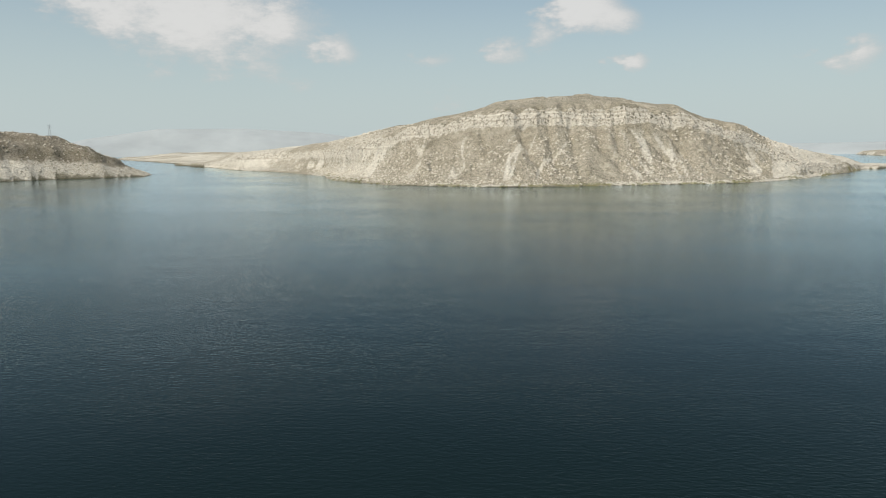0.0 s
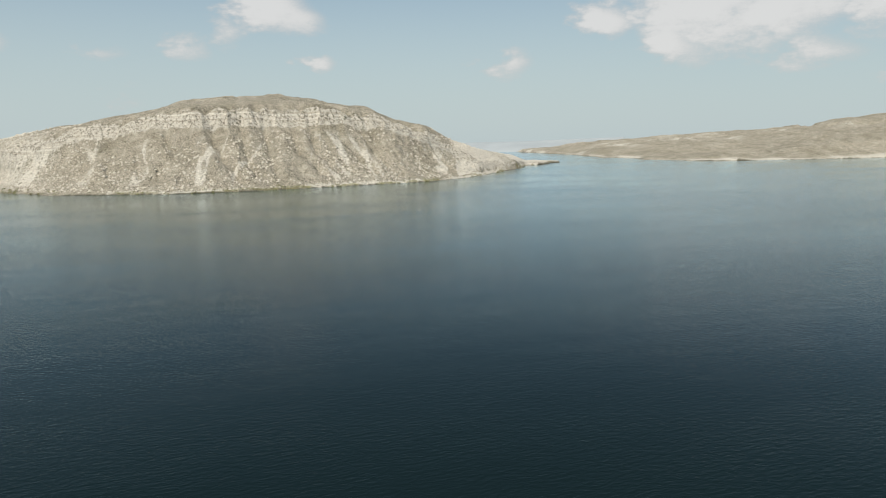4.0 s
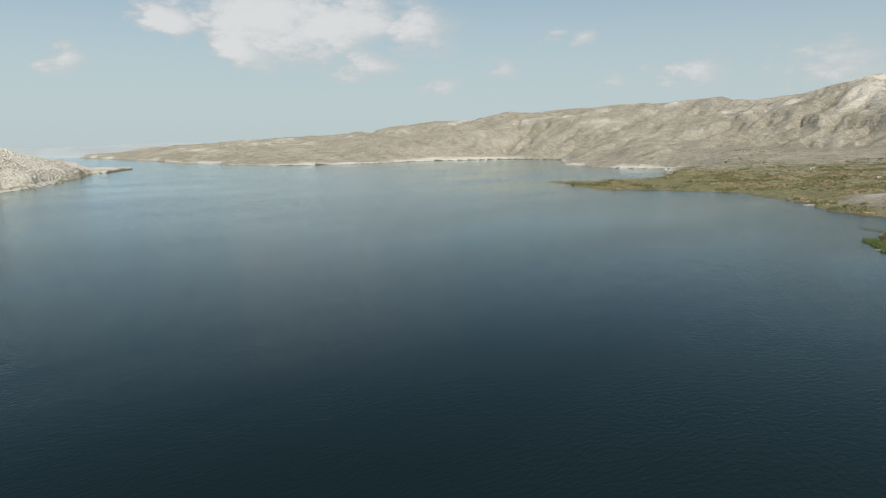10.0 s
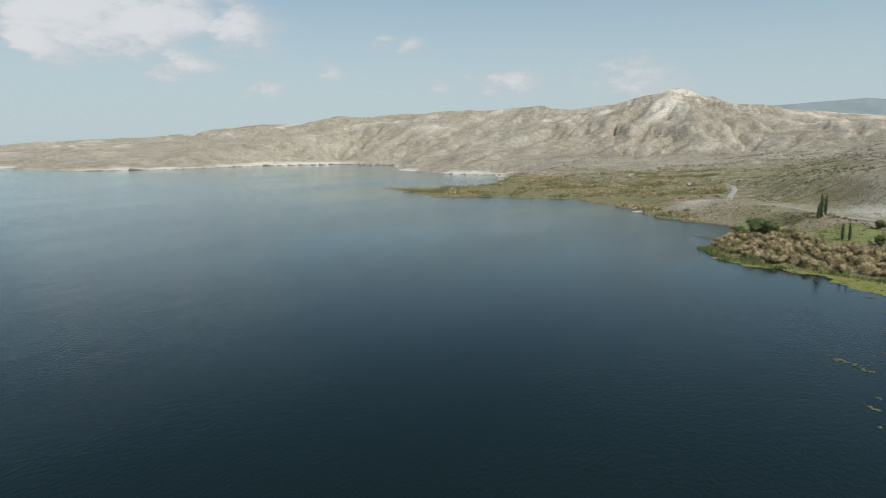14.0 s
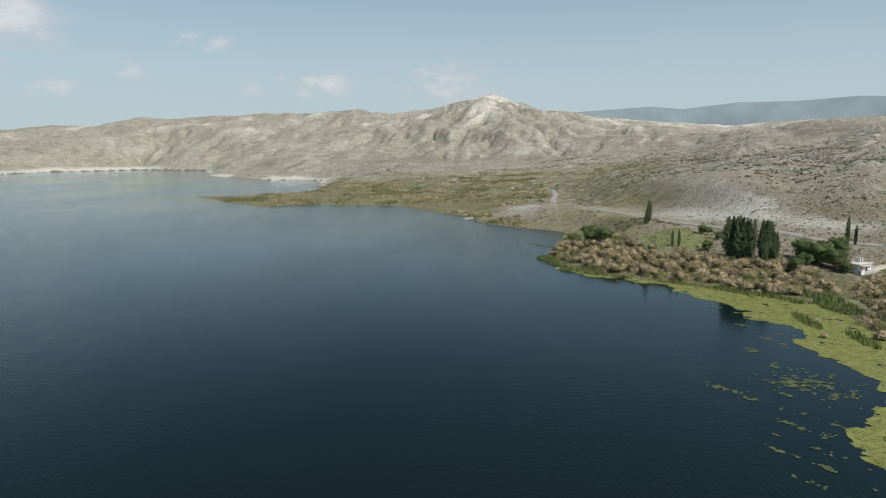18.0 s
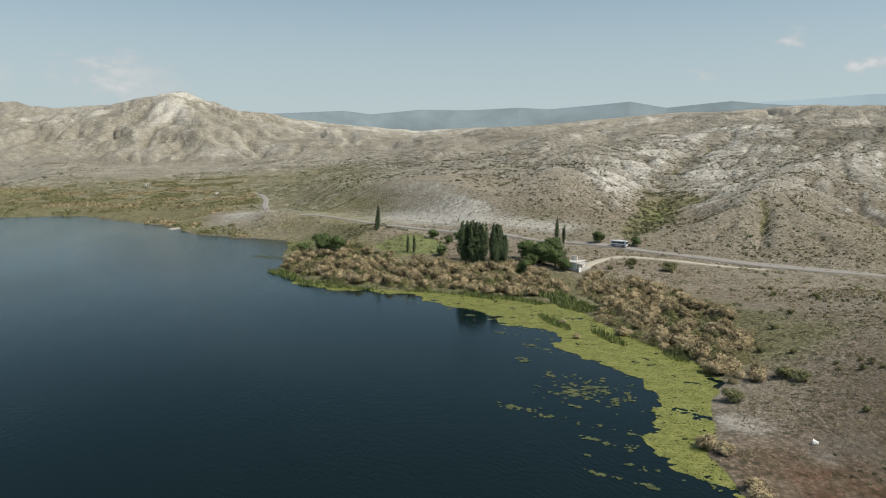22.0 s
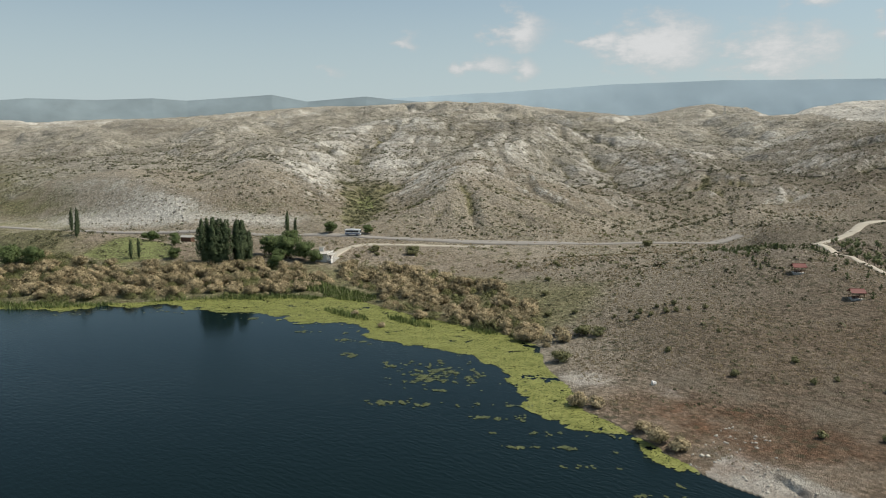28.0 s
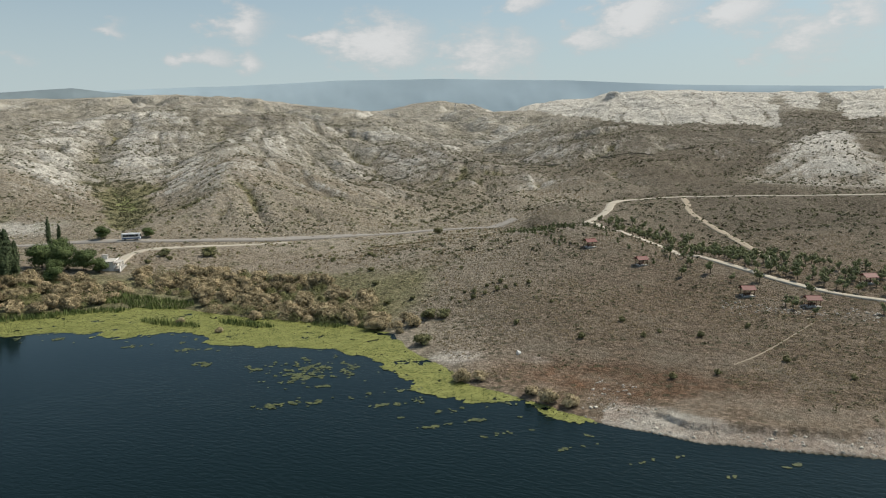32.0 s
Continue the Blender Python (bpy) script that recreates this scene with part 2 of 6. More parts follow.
    bush = N.math("MULTIPLY", N.ramp(vor2.outputs["Distance"], 0.34, 0.20), N.ramp(big, 0.40, 0.58))
    bush = N.math("MULTIPLY", bush, N.math("MULTIPLY", strata, 0.85))
    col = N.mix(bush, col, (0.080, 0.078, 0.045))
    grit = N.noise(pos, 0.55, 7.0, 0.82)
    # joints in the cliff bands, their shade painted as dark colour
    joint = N.noise(N.scaled(pos, 0.16, 0.16, 0.016), 1.0, 3.0, 0.6)
    joint = N.math("MULTIPLY", N.ramp(N.math("ABSOLUTE", N.math("SUBTRACT", joint, 0.5)), 0.035, 0.008), N.ramp(strata, 0.8, 1.0))
    col = N.mix(N.math("MULTIPLY", joint, 0.8), col, (0.13, 0.115, 0.09))
    grain = N.ramp(grit, 0.30, 0.70, 0.72, 1.34)
    tone = N("ShaderNodeCombineXYZ", {0: grain, 1: grain, 2: grain})
    col = N.mix(1.0, col, tone.outputs[0], "MULTIPLY")
    N.put(b.inputs["Base Color"], col)
    N.put(b.inputs["Roughness"], 0.95)
    N.put(b.inputs["Specular IOR Level"], 0.1)
    broad = N.math("MULTIPLY", N.noise(pos, 0.06, 6.0, 0.66), N.ramp(strata, 0.35, 0.65, 0.0, 3.6))
    rough = N.math("ADD", N.noise(pos, 0.34, 8.0, 0.78), N.math("MULTIPLY", beds, 0.25))
    bump = N("ShaderNodeBump", {"Strength": 1.0, "Distance": 2.3, "Height": N.math("ADD", rough, broad)})
    N.put(b.inputs["Normal"], bump.outputs[0])
    return m


def water_material():
    """Deep lake water: a teal gloss that grows towards grazing sight, wind ripples in streaky patches."""
    m, N, b = material("lake_water")
    pos = N("ShaderNodeNewGeometry").outputs["Position"]
    patch = N.noise(N.scaled(pos, 0.004, 0.011, 1.0), 1.0, 4.0, 0.55)
    deep = N.mix(patch, (0.0032, 0.0082, 0.0090), (0.0056, 0.0134, 0.0140))
    rip = N.noise(N.scaled(pos, 0.62, 1.35, 1.0), 1.0, 3.0, 0.62)
    swell = N.noise(N.scaled(pos, 0.05, 0.12, 1.0), 1.0, 3.0, 0.5)
    hgt = N.math("ADD", N.math("MULTIPLY", rip, N.ramp(patch, 0.3, 0.7, 0.22, 0.6)), N.math("MULTIPLY", swell, 0.26))
    # the water lies calmer in the lee of the reeds
    lee = N("ShaderNodeVectorMath", {0: pos, 1: (222.0, -78.0, 0.0)}, operation="DISTANCE")
    bump = N("ShaderNodeBump", {"Strength": N.ramp(lee.outputs["Value"], 25.0, 85.0, 0.08, 0.42), "Distance": 0.5, "Height": hgt})
    normal = bump.outputs[0]
    body = N("ShaderNodeBsdfDiffuse", {"Color": deep, "Normal": normal})
    gloss = N("ShaderNodeBsdfGlossy", {"Color": (0.83, 0.94, 1.0, 1.0), "Roughness": N.ramp(patch, 0.35, 0.65, 0.05, 0.13), "Normal": normal})
    view = N("ShaderNodeFresnel", {"IOR": 1.31, "Normal": normal})
    lean = N.math("MULTIPLY", N.math("POWER", view.outputs[0], 1.5), 1.45)
    both = N("ShaderNodeMixShader", {0: lean, 1: body.outputs[0], 2: gloss.outputs[0]})
    out = [n for n in m.node_tree.nodes if n.bl_idname == "ShaderNodeOutputMaterial"][0]
    m.node_tree.links.new(both.outputs[0], out.inputs[0])
    m.node_tree.nodes.remove(b)
    return m


GROUND = ground_material()
WATER = water_material()

# ---- the lie of the land ----
HUB = (-20.0, -10.0)  # the bearings below are taken from here: degrees clockwise from +y, metres, height
CREST = [(28, 4202, 10.3), (30.8, 4101, 28.5), (33, 3900, 50), (37, 3699, 68), (42.8, 3498, 85), (48.3, 3252, 99), (53.4, 2951, 126), (60, 2870, 164), (62.5, 2852, 171), (69.4, 2753, 185.9), (74.4, 2654, 187.2), (77.1, 2454, 184.9), (80.7, 2156, 159.6), (83.5, 1957, 166), (85.2, 1907, 178), (86.8, 1888, 190), (88.3, 1889, 202), (89.4, 1915, 187), (90.4, 1932, 174), (91.8, 1949, 157), (93.6, 1999, 154.7), (97.1, 2199, 143.6), (105.8, 2600, 130.7), (111.1, 2601, 144.5), (115.6, 2701, 155.5), (119, 2560, 164), (126.9, 2511, 190.4), (134, 2404, 201.7), (138.9, 2200, 182.8), (142.2, 1896, 150.1), (147.5, 1491, 112), (150.5, 1488, 109.7), (152.8, 1686, 129.4), (154.6, 1835, 148.9), (156.9, 1782, 137.9), (158.4, 1472, 105.5), (161.1, 1268, 106.5), (163.9, 1115, 109), (166.4, 1061, 115.8), (172.5, 1054, 114.7), (177.2, 998, 106.1), (181.3, 1044, 106), (186.7, 1039, 106.6)]
MID = [(28, 3852, 6.9), (33.8, 2600, 15.7), (37.8, 2499, 26.8), (44.1, 2398, 37.4), (53.4, 2251, 59.4), (62.5, 2152, 66.3), (69.5, 1953, 60.4), (76.5, 1554, 36), (81.1, 1356, 25), (85.4, 1360, 28), (89.6, 1330, 28), (92.8, 1299, 33), (99.6, 1199, 51.4), (103.9, 1200, 60.3), (108.8, 1027, 59.2), (110.2, 1001, 61.6), (113.4, 923, 64.8), (119.1, 817, 60.1), (124.5, 862, 64), (129.1, 908, 75.3), (134, 1003, 85.8), (138.2, 899, 67.7), (142.2, 795, 55.9), (146.3, 741, 48.2), (150.9, 787, 52.1), (154.4, 683, 48.9), (161.8, 716, 54.9), (165.9, 660, 53.6), (172, 603, 49.5), (177.8, 546, 37.8), (184.2, 540, 43.4)]
LOW = [(28, 3802, 1.2), (33.8, 2300, 5.8), (37.8, 2149, 8.6), (44.2, 1998, 10.9), (53.3, 1901, 27.6), (62.5, 1902, 30.4), (69.5, 1653, 29), (76.7, 1204, 22.6), (81.5, 956, 14), (86, 907, 14), (90.3, 859, 14), (93, 799, 16), (99.8, 699, 24), (103.3, 580, 20.3), (109.3, 495, 22.3), (114.1, 471, 15.5), (120, 495, 23.6), (126.4, 509, 22), (132.7, 473, 15.8), (140.2, 516, 14.6), (144.1, 472, 15.7), (150, 436, 20.3), (157.6, 419, 13.4), (161.8, 393, 15), (166.4, 387, 16.2), (173.3, 390, 18.3), (182.4, 401, 19.7)]
MESA_BASE = [(-24.4, 1630, 5.3), (-22.8, 1397, 17.6), (-19.4, 1321, 23.5), (-16.7, 1146, 33.1), (-14.5, 917, 42.4), (-11.9, 851, 52.5), (-9, 829, 59.4), (-5.6, 802, 65.8), (-3.1, 796, 68.3), (0.4, 799, 69.6), (5, 813, 71), (8, 830, 72.6), (10.4, 845, 72.8), (12.8, 865, 70.1), (15, 883, 65.9), (18, 916, 53.4), (20.3, 960, 34), (22.8, 975, 14), (26.3, 1215, 7), (27.5, 1443, 4.2)]
MESA_TOP = [(-24.4, 1644, 8.8), (-22.7, 1411, 26.1), (-19.4, 1335, 35), (-16.7, 1160, 42.7), (-14.4, 931, 51.4), (-11.8, 865, 61.6), (-8.9, 842, 70.5), (-5.5, 816, 78), (-3.1, 810, 84.7), (0.5, 813, 86.9), (5, 827, 88.5), (8, 844, 90.3), (10.4, 859, 87.5), (12.8, 879, 84.6), (15, 897, 73.3), (18, 930, 64), (20.3, 986, 40), (22.8, 1002, 19), (26.3, 1252, 10), (27.5, 1457, 7.1)]
MESA_SUMMIT = [(-24.1, 1790, 4.6), (-22.4, 1556, 30.9), (-18.9, 1480, 42.8), (-16.2, 1305, 50), (-13.6, 1077, 59.5), (-11, 1011, 71.3), (-8.1, 988, 83.3), (-4.8, 962, 92.9), (-2.3, 955, 103.9), (1.1, 958, 110.3), (5.6, 973, 115.3), (8.5, 990, 111.7), (10.9, 1005, 105.3), (13.2, 1025, 101.5), (15.3, 1043, 83.1), (18.2, 1076, 74.9), (20.5, 1132, 50.9), (23, 1148, 34.7), (26.3, 1398, 20.7), (27.6, 1603, 3.8)]
HEAD = [(-39.9, 1197, 62.2), (-37.9, 1183, 58.9), (-35.5, 1149, 52.1), (-33.8, 1125, 41.1), (-32.2, 1132, 28.2), (-30.5, 1149, 16.3), (-29.6, 1208, 2.7)]
FARLEFT = [(-34.5, 4154, 15), (-30.8, 4154, 90.8), (-25.8, 4144, 146.4), (-19.6, 4133, 151.8), (-13.9, 4124, 130.2), (-10.3, 4118, 97.4)]
BLUE_NEAR = [(92.5, 3860, 261), (93.9, 3899, 254.1), (99.7, 3899, 277.2), (101.9, 3900, 260.2), (105.7, 3900, 287.9), (109.8, 3901, 287.2), (113.6, 3901, 302), (116, 3914, 294.3), (122.2, 3916, 331.9), (124.9, 3911, 298), (127.4, 3911, 314.6), (129.5, 3909, 327), (131.8, 3907, 309.6), (136.3, 3902, 284.8)]
BLUE_FAR = [(124.9, 4511, 325.8), (131.4, 4508, 357), (138.2, 4506, 387.5), (139.6, 4499, 388.9), (148.8, 4490, 428.6), (157, 4480, 434), (167, 4470, 408), (175.2, 4452, 360.7), (188.9, 4438, 306)]
MAIN_SHORE = [(-6000, -1500), (-400, -190), (-150, -112), (-40, -86), (20, -74), (33, -71), (45, -70), (57, -72), (69, -75), (80, -80), (91, -84), (103, -94), (112, -103),
    (120, -112), (137, -115), (160, -115), (175, -114), (196, -116), (214, -108), (224, -96), (234, -83), (245, -65), (256, -47), (270, -35), (299, -29), (330, -33),
    (371, -39), (405, -42), (417, -30), (427, -13), (475, 20)]
BAY_SHORE = [(489, 22), (542, 51), (597, 95), (600, 140), (597, 185), (576, 222), (610, 245), (700, 341), (722, 349), (720, 310), (760, 270), (818, 240), (900, 262),
    (1000, 290), (1162, 334), (1161, 431), (1325, 606), (1500, 700), (1756, 827), (1804, 1034), (1577, 1164), (1392, 1171), (1225, 1190), (1107, 1272), (1100, 1489),
    (1199, 1563), (1211, 1833), (1300, 1977), (1500, 2500), (1900, 3700), (2300, 4400), (2600, 7000), (7000, 7000), (7000, -7000), (-6000, -7000)]
MESA_SHORE = [(-679, 1436), (-548, 1236), (-425, 1109), (-323, 960), (-276, 812), (-195, 699), (-85, 652), (6, 661), (105, 694), (211, 729), (311, 812), (511, 1065),
    (628, 1234), (667, 1265), (825, 1439), (800, 1500), (690, 1560), (900, 2200), (1300, 3200), (1750, 4400), (1900, 7000), (-3500, 7000), (-2100, 4000), (-1500, 2600), (-900, 1800), (-846, 1647)]
HEAD_SHORE = [(-7000, 200), (-1200, 650), (-712, 791), (-675, 855), (-622, 909), (-600, 960), (-624, 1040), (-700, 1150), (-1000, 1500), (-1500, 2200), (-7000, 5000)]


def lattice(ix, iy, seed):
    h = (ix * 374761393 + iy * 668265263 + seed * 974634777) & 0xFFFFFFFF
    h = ((h ^ (h >> 13)) * 1274126177) & 0xFFFFFFFF
    h = h ^ (h >> 16)
    return (h & 0xFFFFFF) / float(0xFFFFFF) * 2.0 - 1.0


def vnoise(x, y, seed=0):
    """Smooth value noise in -1..1 on arrays."""
    fx, fy = np.floor(x), np.floor(y)
    ix, iy = fx.astype(np.int64), fy.astype(np.int64)
    u, v = x - fx, y - fy
    u, v = u * u * u * (u * (u * 6 - 15) + 10), v * v * v * (v * (v * 6 - 15) + 10)
    a, b = lattice(ix, iy, seed), lattice(ix + 1, iy, seed)
    c, d = lattice(ix, iy + 1, seed), lattice(ix + 1, iy + 1, seed)
    return (a * (1 - u) + b * u) * (1 - v) + (c * (1 - u) + d * u) * v


def fbm(x, y, size, octaves=4, seed=0, gain=0.5):
    t, amp, s = 0.0, 1.0, 1.0 / size
    for o in range(octaves):
        c, k = math.cos(o * 1.1 + 0.4), math.sin(o * 1.1 + 0.4)
        t = t + amp * vnoise((x * c - y * k) * s + 17.3 * o, (x * k + y * c) * s - 9.1 * o, seed + o)
        amp, s = amp * gain, s * 2.03
    return t


def ridged(x, y, size, octaves=4, seed=0, gain=0.55):
    """Sharp crests and rounded floors, 0..about 1."""
    t, amp, s, w = 0.0, 1.0, 1.0 / size, 1.0
    for o in range(octaves):
        c, k = math.cos(o * 1.3 + 0.9), math.sin(o * 1.3 + 0.9)
        n = 1.0 - np.abs(vnoise((x * c - y * k) * s + 5.7 * o, (x * k + y * c) * s + 3.3 * o, seed + o)) * 1.6
        n = np.clip(n, 0, 1) ** 1.6 * w
        w = np.clip(n * 1.7, 0, 1)
        t = t + amp * n
        amp, s = amp * gain, s * 2.07
    return t / 1.6


def inside_by(poly, x, y):
    """Distance to a closed outline, positive inside."""
    best = np.full(x.shape, 1e12)
    inner = np.zeros(x.shape, bool)
    for (ax, ay), (bx, by) in zip(poly, poly[1:] + poly[:1]):
        ex, ey = bx - ax, by - ay
        k = np.clip(((x - ax) * ex + (y - ay) * ey) / (ex * ex + ey * ey), 0, 1)
        best = np.minimum(best, (x - ax - k * ex) ** 2 + (y - ay - k * ey) ** 2)
        if ay != by:
            inner ^= ((ay > y) != (by > y)) & (x < ax + (y - ay) * ex / ey)
    return np.where(inner, 1.0, -1.0) * np.sqrt(best)


def close_to(line, x, y, reach=220.0):
    """Which places lie in the box round a line."""
    px, py = [p[0] for p in line], [p[1] for p in line]
    return (x > min(px) - reach) & (x < max(px) + reach) & (y > min(py) - reach) & (y < max(py) + reach)


def along(line, x, y):
    """Distance to an open line and the share of its length at the nearest point."""
    k = close_to(line, x, y)
    d, share = np.full(x.shape, 1e4), np.zeros(x.shape)
    if k.any():
        d[k], share[k] = along_near(line, x[k], y[k])
    return d, share


def along_near(line, x, y):
    best, share = np.full(x.shape, 1e12), np.zeros(x.shape)
    for i, ((ax, ay), (bx, by)) in enumerate(zip(line, line[1:])):
        ex, ey = bx - ax, by - ay
        k = np.clip(((x - ax) * ex + (y - ay) * ey) / (ex * ex + ey * ey), 0, 1)
        d = (x - ax - k * ex) ** 2 + (y - ay - k * ey) ** 2
        share = np.where(d < best, (i + k) / (len(line) - 1), share)
        best = np.minimum(best, d)
    return np.sqrt(best), share


def step(v, lo, hi):
    k = np.clip((v - lo) / (hi - lo), 0, 1)
    return k * k * (3 - 2 * k)


def table(rows, az):
    a = np.array(rows, float)
    return np.interp(az, a[:, 0], a[:, 1]), np.interp(az, a[:, 0], a[:, 2])


MAIN_ROAD = [(700, -40), (686, -45), (640, -46), (593, -42), (537, -46), (493, -80), (434, -105), (394, -119), (366, -130), (322, -150), (302, -166), (284, -178), (262, -194), (239, -214),
    (211, -241), (189, -262), (168, -276), (152, -289), (144, -301)]
TRACK = [(99, -254), (97, -272), (96, -292), (97, -312), (94, -332), (84, -348), (66, -358), (40, -362), (14, -363), (-8, -366), (-60, -376), (-200, -400)]
SIDE_TRACK = [(67, -356), (63, -334), (60, -308), (53, -282), (44, -259), (36, -236), (28, -205)]
ORCHARD_ROAD = [(99, -254), (85, -234), (75, -221), (58, -199), (48, -186), (39, -177), (30, -169), (16, -160), (2, -156)]
FARM_LANE = [(250, -147), (258, -157), (263, -168), (262, -177), (250, -192), (234, -207), (224, -217)]
ROADS = [(MAIN_ROAD, 8.0), (TRACK, 6.0), (SIDE_TRACK, 4.0), (ORCHARD_ROAD, 4.0), (FARM_LANE, 4.0)]
KNOLLS = [(121, -302, 15, 8.0)]
# valleys cut into the slopes: line, depth, half width at the mouth and at the head
GULLIES = [([(298, -193), (326, -226), (352, -256), (395, -292), (440, -322), (500, -378), (600, -480), (690, -600)], 20, 13, 60),
    ([(196, -300), (214, -370), (222, -430), (232, -500), (272, -610), (339, -759), (420, -950)], 16, 26, 70),
    ([(222, -400), (262, -420), (308, -455), (374, -510), (470, -590)], 11, 14, 40), ([(34, -520), (0, -580), (5, -660), (20, -760), (30, -860)], 9, 12, 26),
    ([(520, -150), (640, -200), (800, -300), (1000, -420)], 9, 24, 60), ([(700, -60), (900, -120), (1150, -200), (1500, -330)], 10, 40, 90)]
SPURS = [([(150, -400), (170, -520), (180, -640)], 8, 45), ([(-24, -610), (-18, -540), (-14, -470), (-8, -420)], 7, 30)]
# crests (x, y, height) with the fall of their flanks and the roundness of their tops
RIDGES = [([(-60, -186, 9.5), (20, -186, 10.2), (62, -189, 11.5), (95, -206, 16.4), (120, -227, 15.2), (106, -258, 15.0), (95, -291, 16.6), (92, -328, 16.2), (66, -358, 16.2), (14, -364, 16.6), (-60, -376, 17.0), (-200, -400, 18.0)], 0.17, 16),
    ([(86, -138, 7.2), (112, -165, 7.6), (141, -186, 9.2), (140, -205, 9.8)], 0.16, 10),
    ([(278, -274, 25), (293, -299, 33), (340, -345, 37), (412, -405, 41), (448, -472, 48), (474, -560, 62), (520, -660, 82), (590, -760, 98)], 0.36, 26),
    ([(352, -178, 18), (392, -198, 29), (440, -232, 35), (520, -290, 43), (640, -365, 54), (760, -440, 66)], 0.26, 24),
    ([(380, -132, 21), (405, -142, 28), (520, -180, 36), (660, -240, 45)], 0.17, 30),
    ([(250, -620, 40), (330, -640, 52), (420, -720, 72), (520, -860, 100)], 0.36, 22)]
# floors of valleys (x, y, height) with the rise of their sides and the half width of the flat floor
BEDS = [([(298, -193, 6.5), (326, -226, 8.5), (352, -256, 11), (388, -286, 16), (440, -318, 23), (500, -362, 32), (580, -440, 44), (680, -560, 60)], 0.42, 4),
    ([(196, -262, 4.2), (206, -320, 5.0), (214, -362, 6.0), (182, -430, 10.5), (158, -478, 15), (228, -560, 24), (330, -720, 42), (430, -930, 74)], 0.27, 12),
    ([(222, -400, 9), (300, -462, 18), (338, -520, 25), (400, -575, 42), (470, -650, 66)], 0.30, 6),
    ([(150, -268, 5), (178, -246, 3.8), (214, -204, 3.8), (236, -170, 4.2)], 0.24, 22)]
PEAK = (1869.0, 43.0)
SLAB = [(160.5, 1100, 0), (162, 990, 0), (164, 800, 0), (167, 705, 0), (170, 688, 0), (178.4, 668, 0), (179.2, 1100, 0), (179.8, 780, 0), (181.5, 770, 0), (182.2, 1100, 0), (183.2, 700, 0), (190, 690, 0)]
GREEN_FIELD = [(309, -71), (326, -98), (304, -106), (284, -99), (287, -76)]
STRAW_FIELD = [(352, -105), (334, -126), (310, -117), (323, -97)]


def nearest(line, x, y):
    """Distance to an open line with heights, and its height at the nearest point."""
    k = close_to(line, x, y)
    d, high = np.full(x.shape, 1e4), np.zeros(x.shape)
    if k.any():
        d[k], high[k] = nearest_near(line, x[k], y[k])
    return d, high


def nearest_near(line, x, y):
    best, high = np.full(x.shape, 1e12), np.zeros(x.shape)
    for (ax, ay, az), (bx, by, bz) in zip(line, line[1:]):
        ex, ey = bx - ax, by - ay
        k = np.clip(((x - ax) * ex + (y - ay) * ey) / (ex * ex + ey * ey), 0, 1)
        d = (x - ax - k * ex) ** 2 + (y - ay - k * ey) ** 2
        high = np.where(d < best, az + k * (bz - az), high)
        best = np.minimum(best, d)
    return np.sqrt(best), high


def soft_max(a, b, k):
    return 0.5 * (a + b + np.sqrt((a - b) ** 2 + k * k)) - 0.5 * k * np.exp(-((a - b) / (2 * k)) ** 2)


EROSION = []  # fields of wear by running water: x0, y0, cell, heights to add, share of stream bed


def worn(x, y):
    """Wear of the slopes at arrays of places: height to add, and how far a place is a stream bed."""
    dz, bed, left = np.zeros(x.shape), np.zeros(x.shape), np.ones(x.shape)
    for x0, y0, cell, field, beds in EROSION:
        u, v = (x - x0) / cell, (y - y0) / cell
        rows, cols = field.shape
        rim = np.minimum(np.minimum(u, cols - 1 - u), np.minimum(v, rows - 1 - v)) * cell
        w = left * step(rim, 0, 90)
        u, v = np.clip(u, 0, cols - 1.001), np.clip(v, 0, rows - 1.001)
        i, j = u.astype(int), v.astype(int)
        fu, fv = u - i, v - j
        fu, fv = fu * fu * (3 - 2 * fu), fv * fv * (3 - 2 * fv)
        for grid, out in ((field, dz), (beds, bed)):
            out += w * ((grid[j, i] * (1 - fu) + grid[j, i + 1] * fu) * (1 - fv) + (grid[j + 1, i] * (1 - fu) + grid[j + 1, i + 1] * fu) * fv)
        left = left * (1 - step(rim, 0, 90))
    return dz, bed


def land(x, y, raw=False):
    """Height of the ground and its zones at arrays of places; the deep lake bed is plain."""
    shape = x.shape
    x, y = x.ravel(), y.ravel()
    banks = [inside_by(rim, x, y) for rim in (MAIN_SHORE + BAY_SHORE, MESA_SHORE, HEAD_SHORE)]
    k = np.maximum.reduce(banks) > -40 - 0.03 * np.hypot(x, y)
    out = [np.full(x.shape, v) for v in (-4.0, 0.0, 0.0, 0.0, 0.0, 0.3, 1.0)]
    if k.any():
        z, zone, cover = shores(x[k], y[k], [b[k] for b in banks], raw)
        for o, v in zip(out, (z, *zone, *cover)):
            o[k] = v
    out = [o.reshape(shape) for o in out]
    return out[0] if raw else (out[0], tuple(out[1:4]), tuple(out[4:7]))


